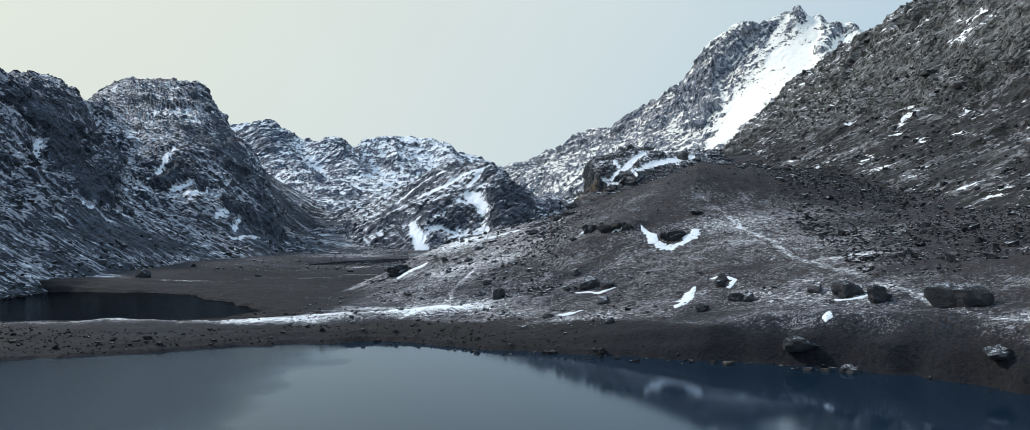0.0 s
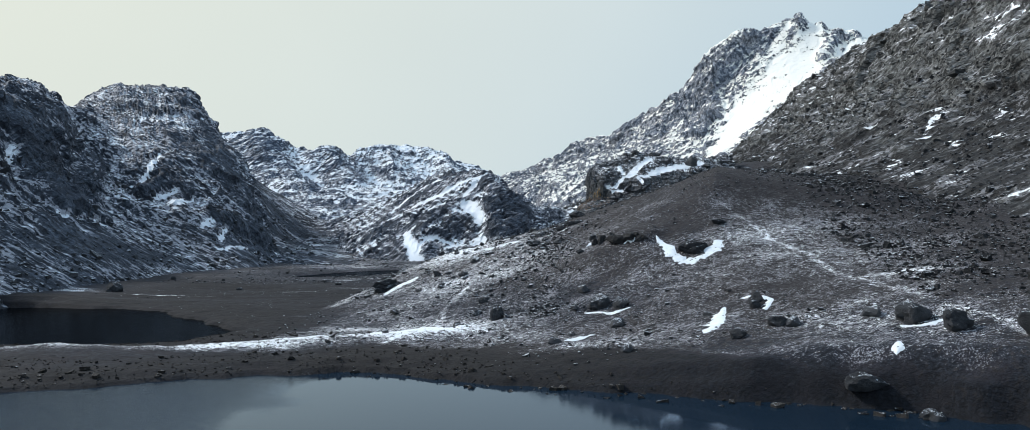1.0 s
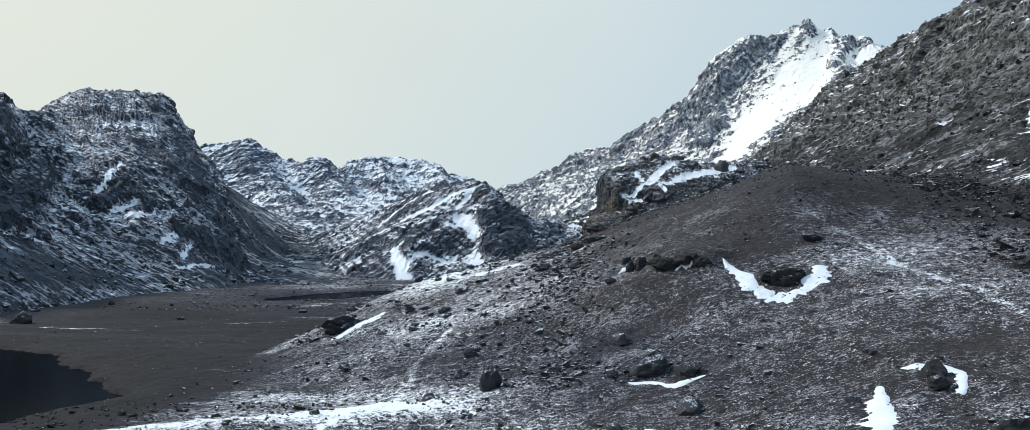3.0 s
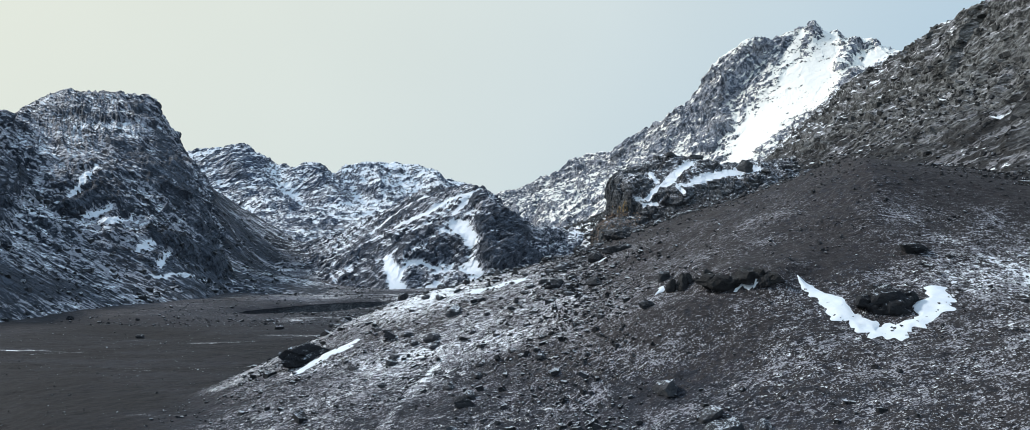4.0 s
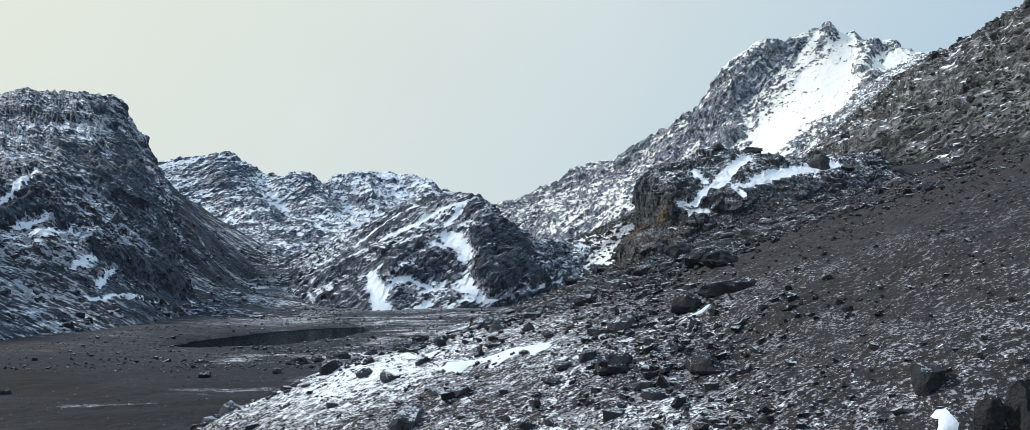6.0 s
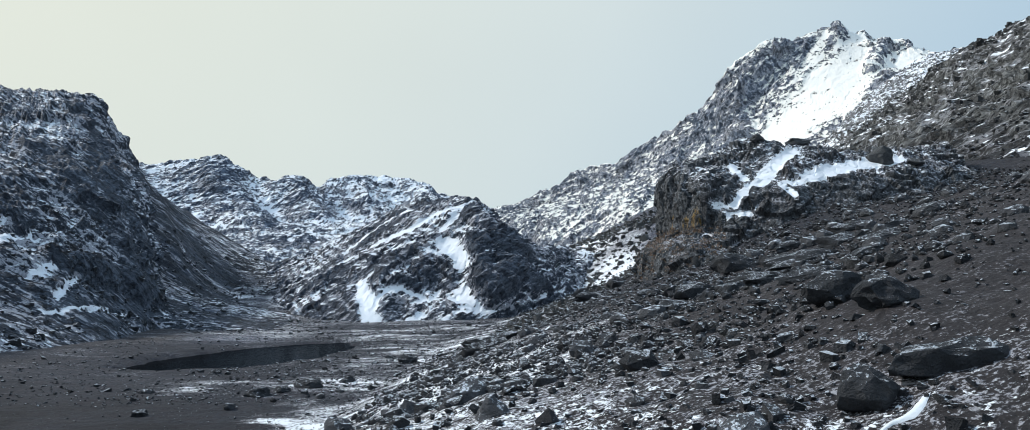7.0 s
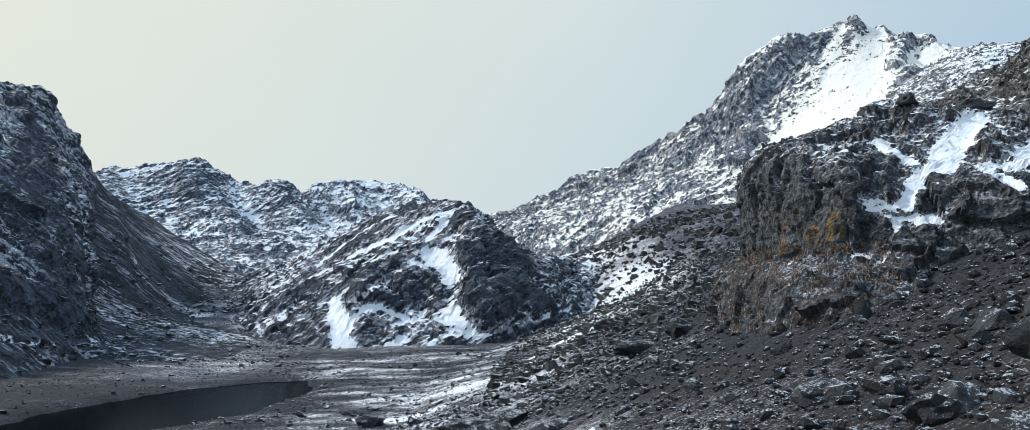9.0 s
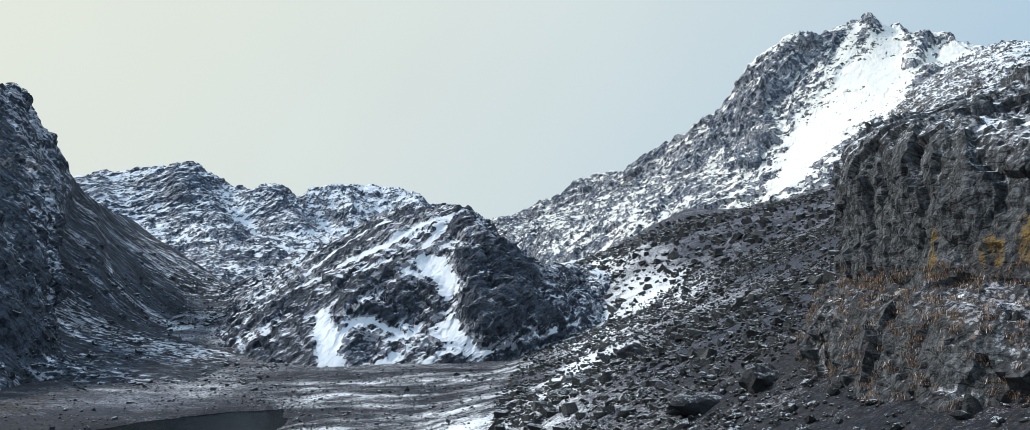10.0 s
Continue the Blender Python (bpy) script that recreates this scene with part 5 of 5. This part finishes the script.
# flat slabs lying on the hill's shoulder
for x, y, sx, sy, sz, turn in ((12.0, 139.5, 3.6, 1.7, 0.8, 15), (14.6, 142.6, 4.2, 2.0, 1.0, -10), (10.6, 141.2, 2.4, 1.3, 0.7, 40), (16.8, 147.0, 3.4, 1.8, 0.9, 5), (13.0, 147.6, 2.8, 1.6, 0.8, -25), (18.6, 141.0, 3.0, 1.6, 0.7, 10),
                               (20.4, 150.5, 3.8, 2.0, 1.0, 20), (17.0, 153.2, 2.6, 1.5, 0.8, -15), (21.6, 145.6, 2.6, 1.4, 0.7, 30), (8.4, 147.0, 2.2, 1.3, 0.7, -5), (11.8, 134.6, 2.6, 1.4, 0.7, 0), (15.6, 136.4, 2.2, 1.2, 0.6, 20),
                               (23.4, 155.8, 3.2, 1.8, 0.9, 0), (19.4, 158.4, 2.8, 1.7, 0.9, 25), (25.6, 149.4, 3.0, 1.6, 0.8, -20), (9.0, 161.0, 2.6, 1.6, 0.9, 10)):
    seed += 1
    ob = part("flat_boulder", boulder_bmesh(sx, sy, sz, seed), boulder_mat)
    ob.matrix_world = pose(x, y, height_at(x, y) - 0.3 * sz, 8, -8, turn)
    tagged(ob, "flat dark boulder bedded in stones and turf", "boulder", group="flat boulders")

# upright slabs at the foot of the crag
for x, y, z, sx, sy, sz, lean in ((12.8, 175.6, 10.8, 1.6, 1.2, 3.6, -8), (13.6, 173.4, 11.6, 1.8, 1.1, 3.4, 10), (15.2, 171.8, 12.0, 1.7, 1.2, 3.8, 4), (17.0, 170.6, 12.6, 2.0, 1.2, 3.0, -6),
                              (19.6, 169.6, 13.4, 1.9, 1.2, 2.8, 8), (22.2, 168.8, 14.4, 1.8, 1.2, 2.4, -8), (14.2, 176.6, 14.0, 1.3, 1.0, 3.2, 5), (16.0, 174.2, 14.2, 1.4, 1.0, 2.8, -4)):
    seed += 1
    ob = part("standing_boulder", boulder_bmesh(sx, sy, sz, seed, 4), crag_slab_mat)
    ob.matrix_world = pose(x, y, z, lean * 0.6, lean, seed * 41 % 60 - 30)
    tagged(ob, "upright dark boulder at the foot of the crag", "boulder", group="standing boulders")

# a stone pinnacle on the skyline and blocks on top of the crag
pale_mat = rubble_material("tan_rock", (0.10, 0.085, 0.065), (0.30, 0.26, 0.20), 0.0)
pinnacle = part("pinnacle", boulder_bmesh(2.6, 2.4, 5.2, 777, 4), pale_mat)
pinnacle.matrix_world = pose(97.6, 241, 57.6, 0, 4, 0)
tagged(pinnacle, "upright tan rock pinnacle on the ridge", "pinnacle")


def top_of(grid, x, y):
    d = (grid[..., 0] - x) ** 2 + (grid[..., 1] - y) ** 2
    near = grid[d < d.min() + 0.3]
    return float(near[:, 2].max())


for x, y, sx, sy, sz in ((37.6, 181.7, 2.8, 2.2, 2.2), (30.5, 186, 3.4, 1.8, 1.0), (26.2, 187, 3.0, 1.5, 0.8), (41, 181, 2.6, 1.6, 0.9)):
    seed += 1
    ob = part("boulder", boulder_bmesh(sx, sy, sz, seed), crag_slab_mat)
    ob.matrix_world = pose(x, y, top_of(crag_grid, x, y) - 0.3 * sz, 0, 0, seed * 37 % 180)
    tagged(ob, "dark block of rock on top of the crag", "boulder", group="crag blocks")

# many smaller boulders: eight shapes, each placed again and again
shapes = [part("boulder", boulder_bmesh(1.0, 0.8, 0.62, 900 + k, 2), rubble_mat) for k in range(8)]
rng = np.random.default_rng(77)
spots = np.concatenate([on_ground(150, -18, 40, 124, 205, 221, lambda x, y, z: z > 4), on_ground(60, -10, 45, 66, 124, 222, lambda x, y, z: (z > 1.5) & ((x < 4) | (z < 5))), on_ground(16, -50, -10, 170, 240, 223)])
for k, (x, y, z) in enumerate(spots):
    size = rng.uniform(0.6, 1.7)
    m = pose(x, y, z - 0.18 * size, rng.uniform(-12, 12), rng.uniform(-12, 12), rng.uniform(0, 360)) @ Matrix.Diagonal((size, size, size, 1))
    ob = shapes[k] if k < 8 else new("boulder", shapes[k % 8].data)
    ob.matrix_world = m
    tagged(ob, "grey angular boulder lying on the slope", "boulder", group="slope boulders")


def snow_material():
    m, nt, node = material("old_snow")
    at = node("ShaderNodeTexCoord", 3)
    mid = node("ShaderNodeTexNoise", 0, {"Vector": at, "Scale": 1.5, "Detail": 5.0, "Roughness": 0.6})
    fine = node("ShaderNodeTexNoise", 0, {"Vector": at, "Scale": 14.0, "Detail": 4.0, "Roughness": 0.7})
    dirt = node("ShaderNodeMapRange", 0, {0: fine, 1: 0.66, 2: 0.72, 3: 0.0, 4: 0.55})
    white = ramp(node, nt, mid, [(0.3, (0.68, 0.75, 0.82)), (0.7, (0.82, 0.86, 0.90))])
    color = node("ShaderNodeMix", 2, {0: dirt, 6: white, 7: (0.16, 0.15, 0.15, 1)}, data_type="RGBA")
    finish(nt, node, color, 0.6, math2(node, "MULTIPLY_ADD", fine, 0.25, mid), 0.5, 0.12)
    return m


snow_mat = snow_material()


def snow_strip(name, line, label, category, thick=0.13, ragged=1.0, step=0.14, seed=1):
    """Snow lying along a line of (x, y, half-width), draped over the ground, thickest in the middle and torn at the edges."""
    pts = np.array(line, float)
    s = np.r_[0, np.cumsum(np.linalg.norm(np.diff(pts[:, :2], axis=0), axis=1))]
    n = max(8, int(s[-1] / step))
    c = spline(s, pts, np.linspace(0, s[-1], n))
    t = np.gradient(c[:, :2], axis=0)
    t /= np.linalg.norm(t, axis=1, keepdims=True) + 1e-9
    side = np.stack([-t[:, 1], t[:, 0]], 1)
    m = max(5, int(pts[:, 2].max() * 2 / step) | 1)
    v = np.linspace(-1, 1, m)
    ends = np.minimum(1, np.minimum(np.arange(n), np.arange(n)[::-1]) / max(2, n * 0.12)) ** 0.5
    wob = np.stack([1 + ragged * (fbm(np.c_[c[:, :2], np.full(n, k * 9.0)], 1.4, 2, seed=seed) + 0.8 * fbm(np.c_[c[:, :2], np.full(n, k * 9.0)], 0.5, 3, 0.7, seed=seed + 5)) for k in (0, 1)], 1).clip(0.1, 2.2)
    wide = np.where(v[None] < 0, wob[:, :1], wob[:, 1:]) * 0.72 * c[:, 2:3] * ends[:, None]
    xy = c[:, None, :2] + side[:, None] * (v[None] * wide)[..., None]
    z, _ = ground_height(xy[..., 0], xy[..., 1])
    lie = fbm(np.concatenate([xy, z[..., None]], 2).reshape(-1, 3), 0.8, 3, 0.6, seed=seed + 2).reshape(z.shape)
    z = 0.4 * z + 0.6 * blurred(z, 2) + thick * (1 - np.abs(v[None]) ** 2) * ends[:, None] + 0.07 * lie - 0.07
    return tagged(sheet_mesh(name, np.concatenate([xy, z[..., None]], 2), snow_mat), label, category)


PATCHES = [
    [(15.7, 95.6, 0.5), (16.5, 92.8, 1.1), (17.5, 89.6, 1.1), (19.4, 89.6, 1.2), (21.2, 91, 1.6), (22.8, 92.4, 0.5)],
    [(15.0, 69.2, 0.5), (16.2, 71, 1.2), (17.2, 73, 0.9), (18, 74.8, 0.5)],
    [(4.4, 75.0, 0.4), (6, 75.6, 0.9), (7.4, 76.4, 0.5)],
    [(-18.2, 109.2, 0.3), (-16.0, 110.4, 1.1), (-14.4, 112.0, 1.5), (-13.2, 114, 0.5)],
    [(-17, 122.4, 0.5), (-14.8, 123.2, 1.0), (-13, 124, 1.0), (-11.4, 125, 0.4)],
    [(23.8, 57.0, 0.3), (24.2, 57.6, 0.45), (24.6, 58.4, 0.25)],
    [(19.2, 76.2, 0.3), (20.6, 75.8, 0.5), (21.6, 74.4, 0.5), (20.8, 72.6, 0.4), (19.6, 71.8, 0.3)],
    [(-5.5, 118.4, 0.7), (-2.5, 117.2, 1.4), (0.6, 116, 0.8)],
    [(-15, 152.4, 0.8), (-9, 150.8, 1.4), (-3.5, 150.2, 0.9)],
    [(-22, 168, 0.8), (-15.5, 168.4, 1.3), (-9.5, 170.4, 0.8)],
    [(-1.4, 165.4, 0.25), (0.4, 168, 0.5), (1.4, 172, 0.3)],
    [(-7, 181.2, 0.5), (-4.6, 181.6, 0.8), (-2.0, 182.2, 0.3)],
    [(8.2, 99.6, 0.2), (8.8, 100.3, 0.45), (9.0, 101.0, 0.3)],
    [(11.4, 96.0, 0.2), (12.4, 95.8, 0.35), (13.6, 95.2, 0.25)],
    [(5.4, 114.2, 0.2), (6.5, 114.4, 0.28), (7.2, 114.9, 0.2)],
    [(6.6, 83.4, 0.3), (8.0, 82.8, 0.4), (9.6, 81.6, 0.45), (11.4, 81.8, 0.3)],
    [(26.0, 61.8, 0.3), (27.6, 60.9, 0.4), (29.2, 61.6, 0.4), (29.6, 58.4, 0.3)],
]
for k, line in enumerate(PATCHES):
    snow_strip("snow_patch", line, "patch of old white snow lying on dark ground", "snow patch", seed=k + 3)


# ---- dry grass ----
def grass_material():
    m, nt, node = material("dry_grass_blades")
    lot = node("ShaderNodeNewGeometry", 8)
    at = node("ShaderNodeTexCoord", 3)
    rime = node("ShaderNodeTexNoise", 0, {"Vector": at, "Scale": 1.4, "Detail": 4.0})
    straw = ramp(node, nt, lot, [(0.0, (0.07, 0.046, 0.034)), (0.5, (0.23, 0.145, 0.09)), (1.0, (0.42, 0.32, 0.25))])
    white = node("ShaderNodeMapRange", 0, {0: math2(node, "MULTIPLY_ADD", lot, 0.4, rime), 1: 0.90, 2: 0.98})
    color = node("ShaderNodeMix", 2, {0: white, 6: straw, 7: (0.68, 0.70, 0.74, 1)}, data_type="RGBA")
    finish(nt, node, color, 0.8)
    return m


def tussocks(name, places, label, seed, size=0.45, blades=16):
    """Clumps of bent dry blades, all in one mesh."""
    rng = np.random.default_rng(seed)
    n = len(places) * blades
    root = np.repeat(places, blades, axis=0) + np.c_[rng.normal(0, 0.16, (n, 2)), np.full(n, -0.04)] * (size / 0.45)
    a, tall = rng.random(n) * 6.283, size * rng.uniform(0.4, 1.1, n)
    out = np.stack([np.cos(a), np.sin(a), 0 * a], 1)
    wide = np.stack([-np.sin(a), np.cos(a), 0 * a], 1) * (size * 0.03)
    up = np.array((0, 0, 1.0))
    mid = root + out * (tall * 0.35)[:, None] + up * (tall * 0.7)[:, None]
    tip = root + out * (tall * 0.95)[:, None] + up * (tall * 0.62)[:, None]
    v = np.stack([root - wide, root + wide, mid + wide * 0.8, mid - wide * 0.8, tip], 1)
    k = np.arange(n)[:, None] * 5
    faces = np.concatenate([k + (0, 1, 2), k + (0, 2, 3), k + (3, 2, 4)])
    return tagged(raw_mesh(name, v.reshape(-1, 3), faces, grass_mat), label, "grass", kind="stuff")


grass_mat = grass_material()
ledge_turf = on_grid(crag_grid, 2600, 231, lambda p: (p[:, 2] > 11.5) & (p[:, 2] < 19.0) & (p[:, 0] < 19), 2.5)
tussocks("dry_grass", ledge_turf, "rusty dry grass tufts on the ledges of the crag", 431, 0.34, 24)


# ---- single stones of the ground along the way ----
stone_shapes = [part("stone", boulder_bmesh(1.0, 0.75, 0.5, 950 + k, 1), rubble_mat, ground) for k in range(10)]
lots = np.random.default_rng(88)
for k, (x, y, z) in enumerate(on_ground(300, -14, 16, 96, 172, 241, lambda x, y, z: (z > 2.0) & ((x < 5) | (y > 122)), 5.0)):
    ob = stone_shapes[k] if k < 10 else new("stone", stone_shapes[k % 10].data)
    ob.parent = ground
    size = lots.uniform(0.35, 0.95)
    ob.matrix_local = pose(x, y, z - 0.12 * size, lots.uniform(-15, 15), lots.uniform(-15, 15), lots.uniform(0, 360)) @ Matrix.Diagonal((size, size, size, 1))
